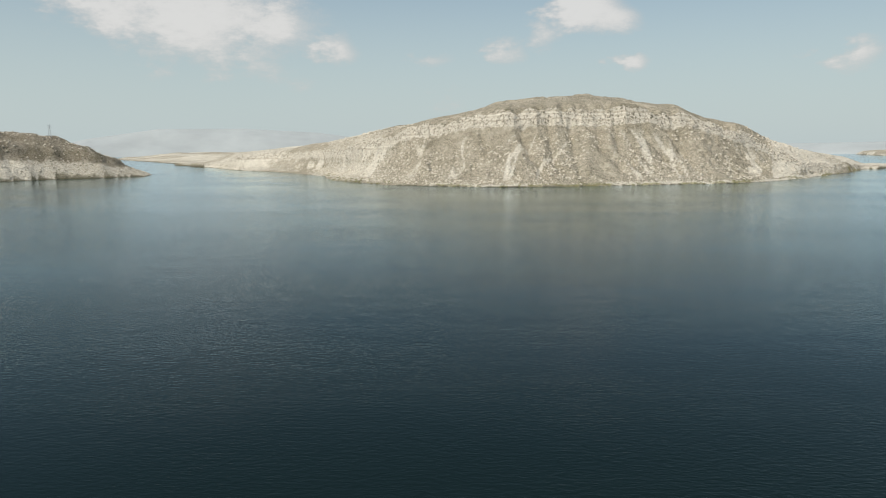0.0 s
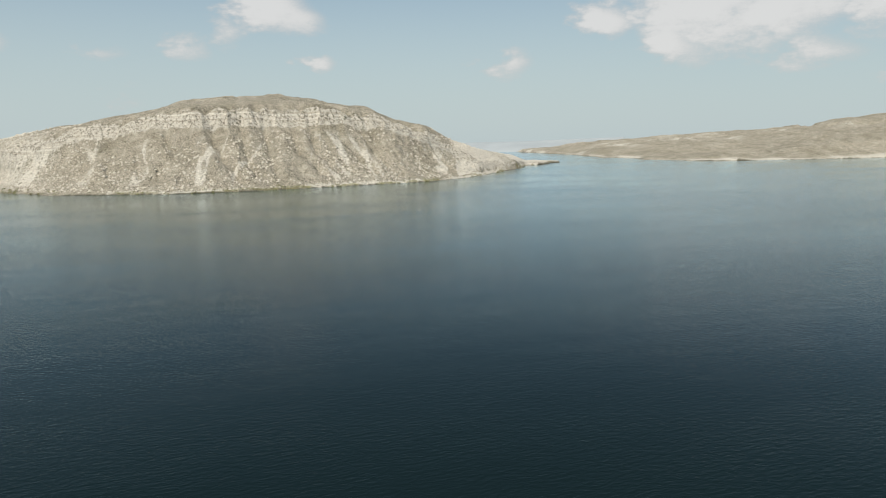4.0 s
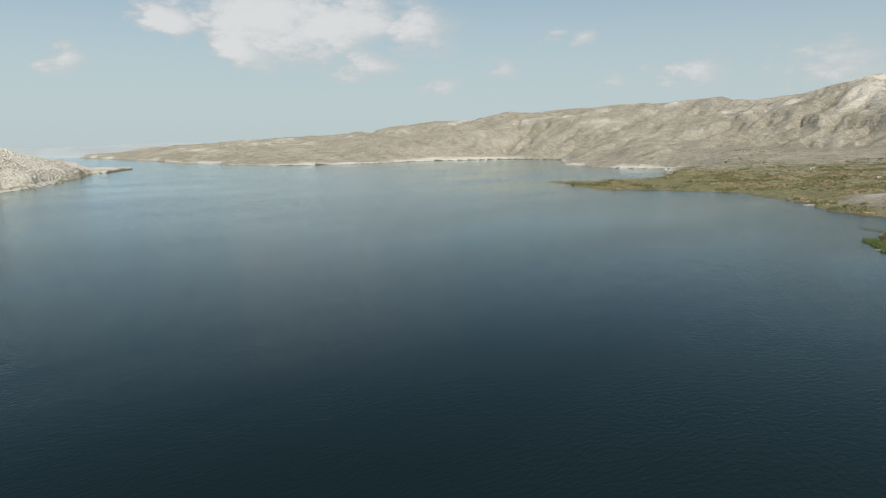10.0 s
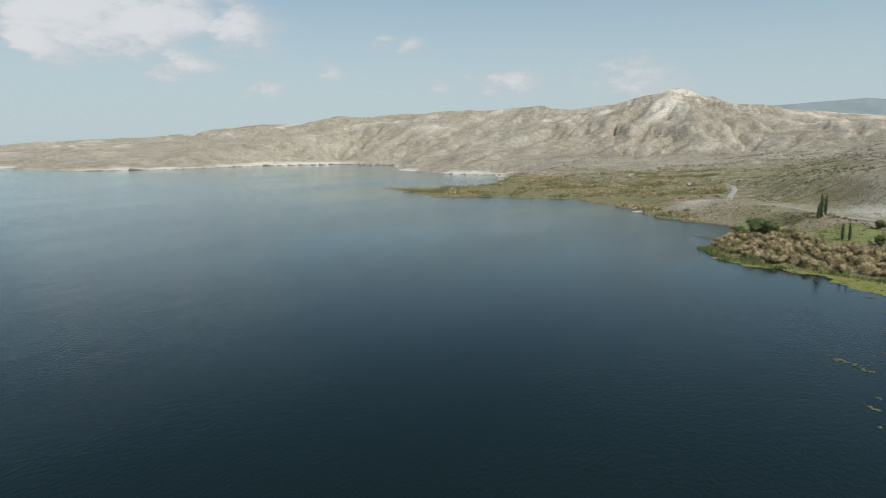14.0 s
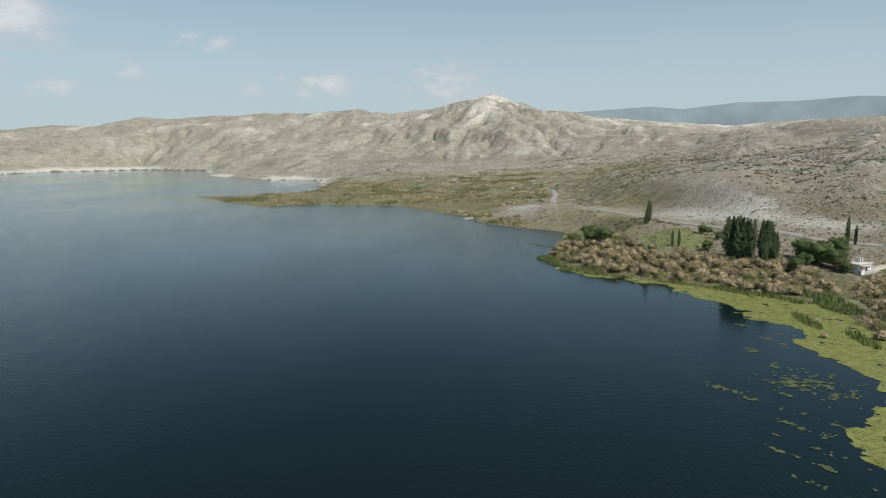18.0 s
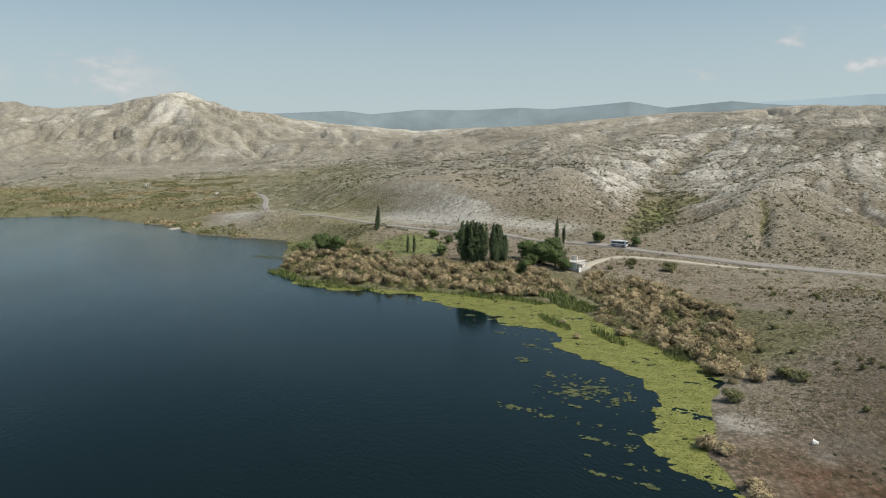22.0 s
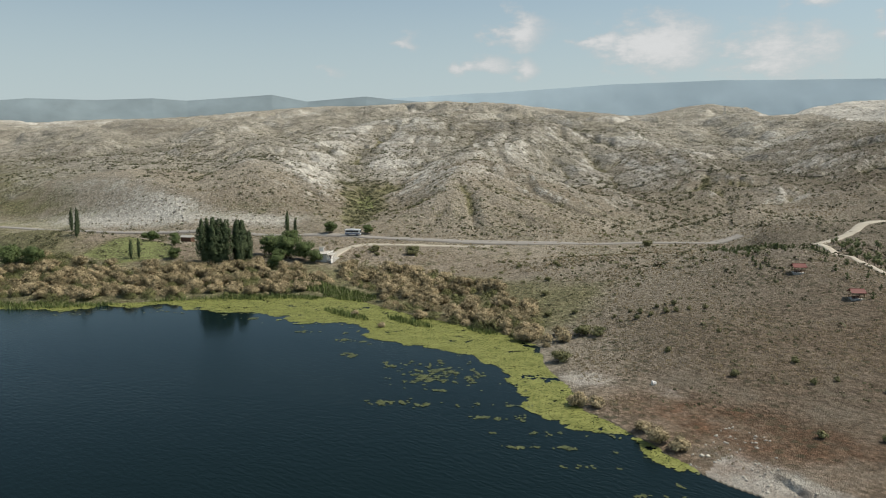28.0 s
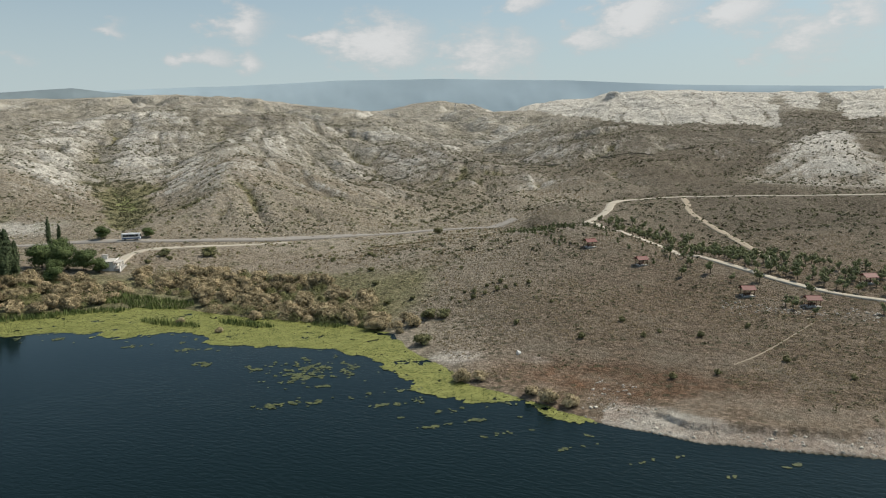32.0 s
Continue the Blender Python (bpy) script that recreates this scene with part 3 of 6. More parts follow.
def shores(x, y, banks, raw):
    """The same for places on or near the shores, with their distances inside the three outlines."""
    dx, dy = x - HUB[0], y - HUB[1]
    r = np.hypot(dx, dy)
    az = np.degrees(np.arctan2(dx, dy))
    az = np.where(az < -100, az + 360, az)
    jag = fbm(x, y, 30, 3, 40) * np.clip(r / 60, 0.6, 5)
    wob = fbm(x, y, 14, 2, 44) * 1.2
    d1 = banks[0] + wob + np.where(r > 450, jag * 0.8, 0)
    d2 = banks[1] + jag * 0.5
    d3 = banks[2] + jag
    # main shore: flats, foot of the slopes, mid hills, crest
    azw = az + fbm(x, y, 260, 3, 50) * 1.6
    rl, zl = table(LOW, azw)
    rm, zm = table(MID, azw)
    rc, zc = table(CREST, azw)
    d = np.maximum(d1, 0)
    flat = 0.25 + 6.0 * (1 - np.exp(-d / 60.0)) + 0.004 * np.minimum(d, 900)
    flat = flat * (1 - 0.78 * np.exp(-((x - 690) / 130.0) ** 2 - ((y - 275) / 110.0) ** 2))
    s = step(d / (d + np.maximum(rl - r, 0) + 1e-3), 0.15, 1.0) ** 1.4
    z = np.where(r < rl, flat * (1 - s) + np.maximum(zl, flat * 0.4) * s, 0.0)
    k1 = np.clip((r - rl) / np.maximum(rm - rl, 1), 0, 1)
    k2 = np.clip((r - rm) / np.maximum(rc - rm, 1), 0, 1)
    z = np.where((r >= rl) & (r < rm), zl + (zm - zl) * k1, z)
    z = np.where((r >= rm) & (r < rc), zm + (zc - zm) * k2, z)
    z = np.where(r >= rc, zc - (zc * 0.45) * step(r - rc, 0, 900), z)
    z = np.minimum(z, 0.3 + 0.34 * d + np.where(r < 450, 8.0, 0.0) * step(d, 0, 60))
    near = step(r, 1000, 700)
    clear = step(along(MAIN_ROAD, x, y)[0], 14, 60)
    for line, fall, wide in RIDGES:
        dist, high = nearest(line, x, y)
        roof = high - fall * (np.sqrt(dist * dist + wide * wide) - wide)
        z = np.where(d1 > 0, z + (soft_max(z, roof, 5.0) - z) * near * step(d1, 4, 40) * np.where(x > 200, clear, 1.0), z)
    for line, rise, wide in BEDS:
        dist, high = nearest(line, x, y)
        side = high + rise * np.maximum(np.sqrt(dist * dist + 36.0) - wide, 0)
        z = np.where(d1 > 0, z + (-soft_max(-z, -side, 3.0) - z) * near, z)
    hill = step(r, rl * 0.80, rl * 1.35) * step(d1, 15, 110) * step(z, 5, 14)
    plain = step(az, 76, 84) * step(az, 106, 97) * step(r, 1420, 1220)
    hill = hill * (1 - 0.88 * plain)
    tall = np.clip(z, 0, 150)
    wx, wy = x + 30 * fbm(x, y, 150, 3, 60), y + 30 * fbm(x, y, 150, 3, 61)
    arc = np.degrees(np.arctan2(wx - HUB[0], wy - HUB[1]))
    arc = np.where(arc < -100, arc + 360, arc)
    wr = np.hypot(wx - HUB[0], wy - HUB[1])
    spur = 0.78 - ridged(arc * 10.0, np.log(wr) * 210.0, 52, 5, 62, 0.62)
    bad = step(r, rm * 0.85, rm * 1.5)
    south = step(az, 157, 164)
    rel = 0.6 * spur + 0.4 * ((1 - bad) * (0.75 - ridged(wx, wy, 130, 5, 66, 0.6)) + bad * ridged(wx, wy, 120, 5, 67, 0.62))
    # ribs running down from the high peak
    pk = np.hypot(x - PEAK[0], y - PEAK[1])
    turn = np.degrees(np.arctan2(x - PEAK[0], y - PEAK[1]))
    ribs = ridged(turn * 1.0 + 9 * fbm(x, y, 180, 3, 55), np.log(pk + 60) * 9.0, 14, 4, 56, 0.55)
    near_peak = np.exp(-(pk / 720.0) ** 2)
    rel = rel * (1 - near_peak) + near_peak * (0.2 + 0.75 * ribs * step(pk, 20, 160))
    calm = np.ones(x.shape)
    for line, wide in ROADS:
        calm = np.minimum(calm, step(along(line, x, y)[0], wide * 0.6, wide * 0.6 + 20))
    for line, high, wide in SPURS:
        dist, share = along(line, x, y)
        z = z + high * np.exp(-(dist / wide) ** 2) * step(share, 0, 0.3) * step(share, 1.0, 0.75)
    z = z + calm * hill * (rel - 0.36) * (3 + np.clip(tall, 0, 110) * 0.36) * (1 - 0.72 * south) * (1 - 0.62 * near)
    rill = ridged(arc * 10.0 + 3 * fbm(x, y, 25, 2, 64), np.log(wr) * 110.0, 15, 3, 63, 0.6)
    z = z + calm * hill * (0.45 - rill) * (1.0 + 1.6 * bad) * step(np.abs(rel - 0.36), 0.0, 0.18)
    cut = np.zeros(x.shape)
    for line, deep, w0, w1 in GULLIES:
        jx, jy = x + 7 * fbm(x, y, 40, 3, 80), y + 7 * fbm(x, y, 40, 3, 81)
        dist, share = along(line, jx, jy)
        vee = np.clip(1 - dist / (w0 + (w1 - w0) * share) / 1.5, 0, 1) ** 1.3 * step(share, 0.0, 0.12) * step(share, 1.0, 0.8)
        z = z - vee * np.minimum(z * 0.6, deep) * (1 - 0.8 * near)
        cut = np.maximum(cut, np.clip(vee * 2.3 - 0.70 + 0.3 * fbm(x, y, 16, 2, 82), 0, 1) * step(share, 0.75, 0.3) * (1.0 if deep > 18 else 0.4 if deep > 12 else 0.0))
    for bx, by, br, bh in KNOLLS:
        z = z + bh * np.exp(-((x - bx) ** 2 + (y - by) ** 2) / br ** 2) * step(along(TRACK, x, y)[0], 2, 16) * step(along(MAIN_ROAD, x, y)[0], 4, 14)
    z = z + fbm(x, y, 22, 5, 70, 0.55) * (0.10 + 1.2 * hill) * (0.1 + 0.9 * calm) + calm * hill * (0.5 - ridged(x, y, 24, 4, 72)) * 2.6 * (1 + 1.2 * bad)
    dz, stream = worn(x, y)
    z = z + dz * (1 - 0.9 * plain) * calm * step(d1, 20, 90) * step(z, 5, 12)
    # ledges of harder rock
    lift = z + 6 * fbm(x, y, 160, 2, 76)
    z = z + hill * calm * step(r, 420, 620) * 0.32 * np.sin(lift * 0.95)
    # nothing in front of a crest stands above it
    lid = 48 + (zc - 48) * np.clip(r / rc, 0, 1) + 1.2 + fbm(x, y, 40, 3, 74) * 2.0
    z = np.where(r < rc * 1.02, np.where(z > lid - 4, lid - 4 + 4 * np.tanh((z - lid + 4) / 4), z), np.minimum(z, zc + 2))
    z = z + 0.9 * step(d1 + 0.9 * fbm(x, y, 8, 3, 78), 4.4, 5.0) * step(x, 62, 48) * (r < 200)
    z = z + np.where(r > 900, 1.0, 0.0) * step(az, 84, 76) * np.clip(3.0 + 5.0 * fbm(x, y, 120, 3, 109), 0, 9) * step(d1 + 8 * fbm(x, y, 45, 3, 110), 6, 22)
    z1 = np.where(d1 > 0, np.maximum(z, 0.05 + 0.02 * np.minimum(d, 20)), np.maximum(d1 * 0.09, -6))
    # mesa: talus, cliff, rounded top
    rb, zb = table(MESA_BASE, az)
    rt, zt = table(MESA_TOP, az)
    rs, zs = table(MESA_SUMMIT, az)
    nick = ridged(az * 14.0, r * 0.1, 15, 4, 90, 0.65) * 7 + fbm(x, y, 70, 2, 91) * 5
    rq = r + nick * step(zb, 10, 45)
    d = np.maximum(d2, 0)
    k = np.clip(d / (d + np.maximum(rb - rq, 0) + 1e-3), 0, 1)
    talus = zb * k ** 1.05 + (ridged(az * 14.0, r * 0.35, 38, 4, 92) - 0.45) * 6 * np.sin(np.pi * k) + fbm(x, y, 11, 4, 93, 0.6) * 1.5 * step(k, 0.02, 0.2)
    zz = np.where(rq < rb, talus, 0)
    q = np.clip((rq - rb) / np.maximum(rt - rb, 1), 0, 1)
    ledge = q + 0.10 * np.sin(q * 18.8)
    zz = np.where((rq >= rb) & (rq < rt), zb + (zt - zb) * np.clip(ledge, 0, 1), zz)
    zz = np.where((rq >= rt) & (rq < rs), zt + (zs - zt) * step((rq - rt) / np.maximum(rs - rt, 1), -0.35, 1.0), zz)
    zz = np.where(rq >= rs, zs * (1 - 0.75 * step(rq - rs, 30, 700)), zz)
    far = 12 * step(r, 2000, 2600) * (1 + fbm(x, y, 300, 3, 95))
    zz = np.where(r > 1500, np.maximum(zz, far * step(d2, 0, 250)), zz)
    zz = zz + dz * step(d2, 4, 40) * (1 - 0.6 * step(rq, rb - 4, rb) * (rq < rt))
    z2 = np.where(d2 > 0, np.maximum(zz + fbm(x, y, 30, 3, 96) * 0.7, 0.15), np.maximum(d2 * 0.1, -6))
    # headland with its cliff
    rh, zh = table(HEAD, np.clip(az, -39.9, -29.6))
    d = np.maximum(d3, 0)
    k = d / 75.0
    prof = np.interp(k, [0, 0.1, 0.5, 0.62, 1.0, 1.12, 3.0, 20], [0, 0.22, 0.5, 0.78, 0.86, 1.0, 1.05, 1.0])
    z3 = np.where(d3 > 0, prof * np.maximum(zh, 4) * (1 + 0.08 * fbm(x, y, 60, 3, 97)) + ridged(x, y, 26, 3, 98) * 3 * step(k, 0, 0.4), np.maximum(d3 * 0.1, -6))
    z = np.maximum(np.maximum(z1, z2), z3)
    if raw:
        return np.where((d1 > 0) | (d2 > 0), z, -2.0), (), ()
    # zones
    on1, on2, on3 = (d1 > 0), (d2 > 0), (d3 > 0)
    big = fbm(x, y, 120, 4, 100)
    # far raises chalk with distance, putting haze into the ground colour
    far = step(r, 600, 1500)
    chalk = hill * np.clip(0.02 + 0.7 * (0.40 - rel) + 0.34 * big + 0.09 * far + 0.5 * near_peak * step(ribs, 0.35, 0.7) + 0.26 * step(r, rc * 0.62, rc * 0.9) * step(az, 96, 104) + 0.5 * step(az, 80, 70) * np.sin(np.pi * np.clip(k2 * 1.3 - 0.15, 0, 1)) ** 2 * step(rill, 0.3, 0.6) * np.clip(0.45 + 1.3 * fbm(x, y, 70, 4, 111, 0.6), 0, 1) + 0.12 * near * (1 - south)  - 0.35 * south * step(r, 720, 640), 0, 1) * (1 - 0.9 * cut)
    bank = nearest(BEDS[0][0], x, y)[0]
    chalk = np.maximum(chalk, on1 * hill * 0.75 * np.exp(-((bank - 34) / 34.0) ** 2) * step(bank, 7, 18) * np.clip(0.75 + 0.9 * fbm(x, y, 45, 3, 108), 0, 1) * step(x, 300, 340))
    rslab = table(SLAB, az + 0.5 * fbm(x, y, 45, 3, 107))[0]
    seam = np.abs(np.sin(np.radians((az + 0.010 * (r - 800)) * 66.0 + 40 * fbm(x, y, 60, 2, 104))))
    slab = south * step(r + 14 * fbm(x, y, 40, 3, 103), rslab - 6, rslab + 8) * (0.35 + 0.65 * step(seam, 0.06, 0.22)) * (az > 159)
    chalk = np.maximum(chalk, slab)
    fan, fs = along([(-22, -604), (-16, -500), (-10, -425)], x, y)
    chalk = np.maximum(chalk, on1 * 0.46 * step(fan / (10 + 46 * fs), 1.1, 0.55) * (1 + 0.4 * big))
    chalk = np.maximum(chalk, on1 * 0.95 * step(np.sin(az * 5.2 + fbm(x, y, 30, 2, 105)), 0.1, 0.7) * np.exp(-(((x - 450) / 52.0) ** 2 + ((y + 486) / 26.0) ** 2)))
    fall = step(ridged(az * 14.0 + 14 * fbm(x, y, 90, 2, 102) + 0.25 * (r - 800) * np.sign(az - 4), r * 0.2, 26, 3, 101), 0.60, 0.74)
    chalk = np.where(on2, np.clip(0.20 + 0.32 * step(az, -10, -14) + 0.25 * big + 0.55 * fall * step(zz, 3, 12) * step(zb - zz, 0, 20) + 0.85 * step(rq, rb - 4, rb) * (rq < rt + 6), 0, 1), chalk)
    chalk = np.where(on2 & (az > 20.5) & (d2 > 10), np.clip(0.75 + 0.3 * big, 0, 1), chalk)
    chalk = np.where(on2 & (d2 < 7), np.clip(0.5 + 0.9 * big, 0, 1), chalk)
    chalk = np.where(on3, 0.06 + 0.6 * ((d3 > 0) & (d3 < 30)) + 0.2 * big, chalk)
    beach = on1 & (x < 62) & (x > -60) & (d1 < 40)
    chalk = np.where(beach, np.clip(1.6 - (d1 + 2.0 * fbm(x, y, 12, 3, 79)) / 5.6, 0, 1), chalk)
    chalk = np.maximum(chalk, on1 * 0.9 * np.exp(-(((x - 98) / 7.0) ** 2 + ((y + 97) / 5.0) ** 2)))
    chalk = np.maximum(chalk, on1 * 0.55 * np.exp(-(((x - 80) / 6.0) ** 2 + ((y + 98) / 4.0) ** 2)))
    chalk = np.maximum(chalk, on1 * 0.8 * np.exp(-(((x - 500) / 40.0) ** 2 + ((y + 25) / 22.0) ** 2)))
    chalk = np.maximum(chalk, on1 * 0.65 * np.exp(-(along([(540, -62), (440, -118), (380, -146), (330, -178)], x, y)[0] / 14.0) ** 2))
    chalk = np.maximum(chalk, on1 * 0.7 * step(r, 800, 1000) * step(d1, 45, 4) * (1 + big))
    green = np.where(on1, 0.8 * step(d1, 75, 25) * step(x, 105, 135) * step(x, 420, 380) + 0.85 * step(az, 100, 88) * step(d1, 330, 40) * step(r, 1150, 850) * (r > 380), 0)
    green = np.maximum(green, on1 * (0.62 * step(az, 112, 98) * step(r, 1350, 900) * (r > 420) * step(z, 60, 30) + 0.16 * hill * step(r, 900, 500) + 0.9 * cut))
    green = np.maximum(green, on1 * 0.40 * step(x, 130, 165) * (r < rl) * (r < 430) * step(d1, 10, 40))
    green = np.maximum(green, on1 * 0.5 * hill * step(stream, 0.12, 0.35) * step(r, 1400, 800))
    for rim, k in ((GREEN_FIELD, 1.0),):
        green = np.maximum(green, step(inside_by(rim, x, y), -1, 1) * k)
    green = green * (1 - 0.95 * np.exp(-(((x - 497) / 46.0) ** 2 + ((y + 22) / 26.0) ** 2)))
    straw = step(inside_by(STRAW_FIELD, x, y), -1, 1)
    chalk = np.maximum(chalk, straw * (0.35 + 0.3 * np.sin((x * 0.55 + y * 0.83) * 0.9)))
    green = np.where(on2, 0.7 * step(d2, 12, 3) * np.clip(0.2 + 1.6 * fbm(x, y, 34, 3, 106), 0, 1), green)
    green = np.where(on1 & (r > 1000) & (d1 < 30), 0.3, green)
    red = np.where(on1, 0.85 * np.exp(-((x - 62) / 22.0) ** 2 - ((y + 92) / 9.0) ** 2) + 0.50 * step(x, 125, 60) * step(r, 330, 150) * (r < 400) + 0.25 * step(d1, 120, 60) * step(x, 150, 200) * (r < 420), 0)
    dark = np.clip((0.75 * step(az, 138, 165) * step(r, 790, 720) + 0.15) * hill * step(r, 1800, 900) + 0.45 * step(big, 0.1, 0.7) * hill * (r < 1600) + 0.48 * step(x, 135, 90) * (r < 400) * step(d1, 8, 26) + 0.6 * step(az, 158, 168) * step(r, 235, 275) * step(r, 790, 720), 0, 1) * on1 * (1 - straw)
    dark = np.maximum(dark, on1 * 0.75 * np.exp(-(((x - 122) / 22.0) ** 2 + ((y + 277) / 18.0) ** 2)))
    dark = np.maximum(dark, on1 * 0.7 * np.exp(-(((x - 545) / 110.0) ** 2 + ((y + 650) / 110.0) ** 2)))
    dark = dark * (1 - slab) * (1 - 0.8 * step(fan / (10 + 46 * fs), 1.1, 0.6))
    dark = np.where(on3 & (d3 > 30), 0.55, dark)
    strata = np.where(on2, np.maximum(0.6, step(rq, rb - 6, rb) * (rq < rt + 8)), np.where(on3, 0.7, np.where(r > 550, 0.7, 0.3)))
    wet = np.where(z < 0.12, step(z, 0.12, -0.1), 0) * (1 - chalk)
    return z, (chalk, np.clip(green, 0, 1), np.clip(red, 0, 1)), (dark, strata, wet)


def smoothed(v, n):
    """Box blur of a field, twice."""
    for _ in range(2):
        for ax in (0, 1):
            pad = [(n + 1, n) if i == ax else (0, 0) for i in (0, 1)]
            c = np.cumsum(np.pad(v, pad, mode="edge"), axis=ax)
            v = (c[2 * n + 1:] - c[:-2 * n - 1]) / (2 * n + 1) if ax == 0 else (c[:, 2 * n + 1:] - c[:, :-2 * n - 1]) / (2 * n + 1)
    return v


def wear_down(x0, x1, y0, y1, cell, rounds, power, creep, reach, most, seed, gain):
    """Let streams cut the slopes of a stretch of land: gullies that join downhill, with sharp spurs between."""
    xs, ys = np.arange(x0, x1, cell), np.arange(y0, y1, cell)
    X, Y = np.meshgrid(xs, ys)
    first = land(X, Y, raw=True)
    rows, cols = first.shape
    z = first + fbm(X, Y, cell * 7, 3, seed) * cell * 0.35
    rng = np.random.default_rng(seed)
    idx = np.arange(rows * cols).reshape(rows, cols)
    ways = [(a, b) for a in (-1, 0, 1) for b in (-1, 0, 1) if a or b]
    area = np.ones(rows * cols)
    for _ in range(rounds):
        # fill hollows so that all water runs off
        w = np.where((idx // cols == 0) | (idx // cols == rows - 1) | (idx % cols == 0) | (idx % cols == cols - 1) | (z < 1.0), z, z + 60.0)
        for _ in range(24):
            p = np.pad(w, 1, mode="edge")
            low = np.minimum.reduce([p[1 + a:1 + a + rows, 1 + b:1 + b + cols] for a, b in ways])
            w = np.maximum(z, np.minimum(w, low + 0.01))
        w = np.where(w - z > 6, z, w)
        p, q = np.pad(w, 1, mode="constant", constant_values=1e6), np.pad(idx, 1, mode="edge")
        drop, to = np.full((rows, cols), 1e-6), idx.copy()
        for a, b in ways:
            d = (w - p[1 + a:1 + a + rows, 1 + b:1 + b + cols]) / math.hypot(a, b) * rng.uniform(0.9, 1.1, (rows, cols))
            better = d > drop
            drop, to = np.where(better, d, drop), np.where(better, q[1 + a:1 + a + rows, 1 + b:1 + b + cols], to)
        order = np.argsort(-w.ravel()).tolist()
        rec, acc = to.ravel().tolist(), [1.0] * (rows * cols)
        for i in order:
            if rec[i] != i:
                acc[rec[i]] += acc[i]
        area = np.array(acc)
        cut = (power * np.minimum(area, 4000.0) ** 0.5).tolist()
        h = w.ravel().tolist()
        for i in reversed(order):
            j = rec[i]
            if j != i and h[i] > h[j]:
                h[i] = (h[i] + cut[i] * h[j]) / (1 + cut[i])
        z = np.array(h).reshape(rows, cols)
        p = np.pad(z, 1, mode="edge")
        z = z + creep * (p[2:, 1:-1] + p[:-2, 1:-1] + p[1:-1, 2:] + p[1:-1, :-2] - 4 * z)
    change = z - first
    change = change - smoothed(change, int(reach / cell))
    change = most * np.tanh(change * gain / most)
    bed = np.clip((np.log(area.reshape(rows, cols)) - 3.0) / 3.5, 0, 1)
    EROSION.append((x0, y0, cell, change, smoothed(bed, 1)))


wear_down(60, 760, -730, -165, 3.0, 9, 0.08, 0.04, 48, 10.0, 203, 1.2)
wear_down(-260, 1240, -1420, -170, 5.5, 8, 0.045, 0.06, 75, 14.0, 201, 1.7)
wear_down(-720, 900, 600, 1400, 5.5, 8, 0.04, 0.045, 60, 8.0, 204, 1.2)
wear_down(1250, 2250, -450, 550, 7.0, 9, 0.065, 0.06, 130, 30.0, 205, 1.8)
wear_down(700, 3200, -1600, 2900, 12.0, 8, 0.032, 0.05, 170, 26.0, 202, 1.5)


def grid_mesh(name, X, Y, Z, mat, layers=None, closed=False):
    rows, cols = X.shape
    me = bpy.data.meshes.new(name)
    me.vertices.add(rows * cols)
    me.vertices.foreach_set("co", np.stack([X, Y, Z], -1).astype(np.float32).ravel())
    i = np.arange(rows * cols).reshape(rows, cols)
    j = np.concatenate([i, i[:, :1]], 1) if closed else i
    quads = np.stack([j[:-1, :-1], j[:-1, 1:], j[1:, 1:], j[1:, :-1]], -1).reshape(-1, 4)
    me.loops.add(quads.size)
    me.loops.foreach_set("vertex_index", quads.ravel().astype(np.int32))
    me.polygons.add(len(quads))
    me.polygons.foreach_set("loop_start", np.arange(0, quads.size, 4, dtype=np.int32))
    me.polygons.foreach_set("use_smooth", np.ones(len(quads), bool))
    me.update(calc_edges=True)
    for key, rgb in (layers or {}).items():
        at = me.color_attributes.new(key, "FLOAT_COLOR", "POINT")
        col = np.ones((rows * cols, 4), np.float32)
        for n in range(3):
            col[:, n] = rgb[n].ravel()
        at.data.foreach_set("color", col.ravel())
    me.materials.append(mat)
    return new(name, me)


SURVEY = {}  # the finished ground, to set things down on


def surveyed(x, y):
    """Height and zones of the finished ground at arrays of places."""
    x, y = np.asarray(x, float), np.asarray(y, float)
    bear, rad, z = SURVEY["bear"], SURVEY["rad"], SURVEY["z"]
    a = np.arctan2(x - HUB[0], y - HUB[1])
    a = np.where(a < bear[0], a + 2 * np.pi, a)
    r = np.clip(np.hypot(x - HUB[0], y - HUB[1]), rad[0], rad[-1] * 0.9999)
    ring = np.append(bear, bear[0] + 2 * np.pi)
    i, j = np.clip(np.searchsorted(ring, a, "right") - 1, 0, len(bear) - 1), np.clip(np.searchsorted(rad, r, "right") - 1, 0, len(rad) - 2)
    u, v = (a - ring[i]) / (ring[i + 1] - ring[i]), (r - rad[j]) / (rad[j + 1] - rad[j])
    high = (z[j, i] * (1 - u) + z[j, i + 1] * u) * (1 - v) + (z[j + 1, i] * (1 - u) + z[j + 1, i + 1] * u) * v
    flat = [layer[j, i] for layer in SURVEY["layers"]]
    return high, tuple(flat[:3]), tuple(flat[3:])


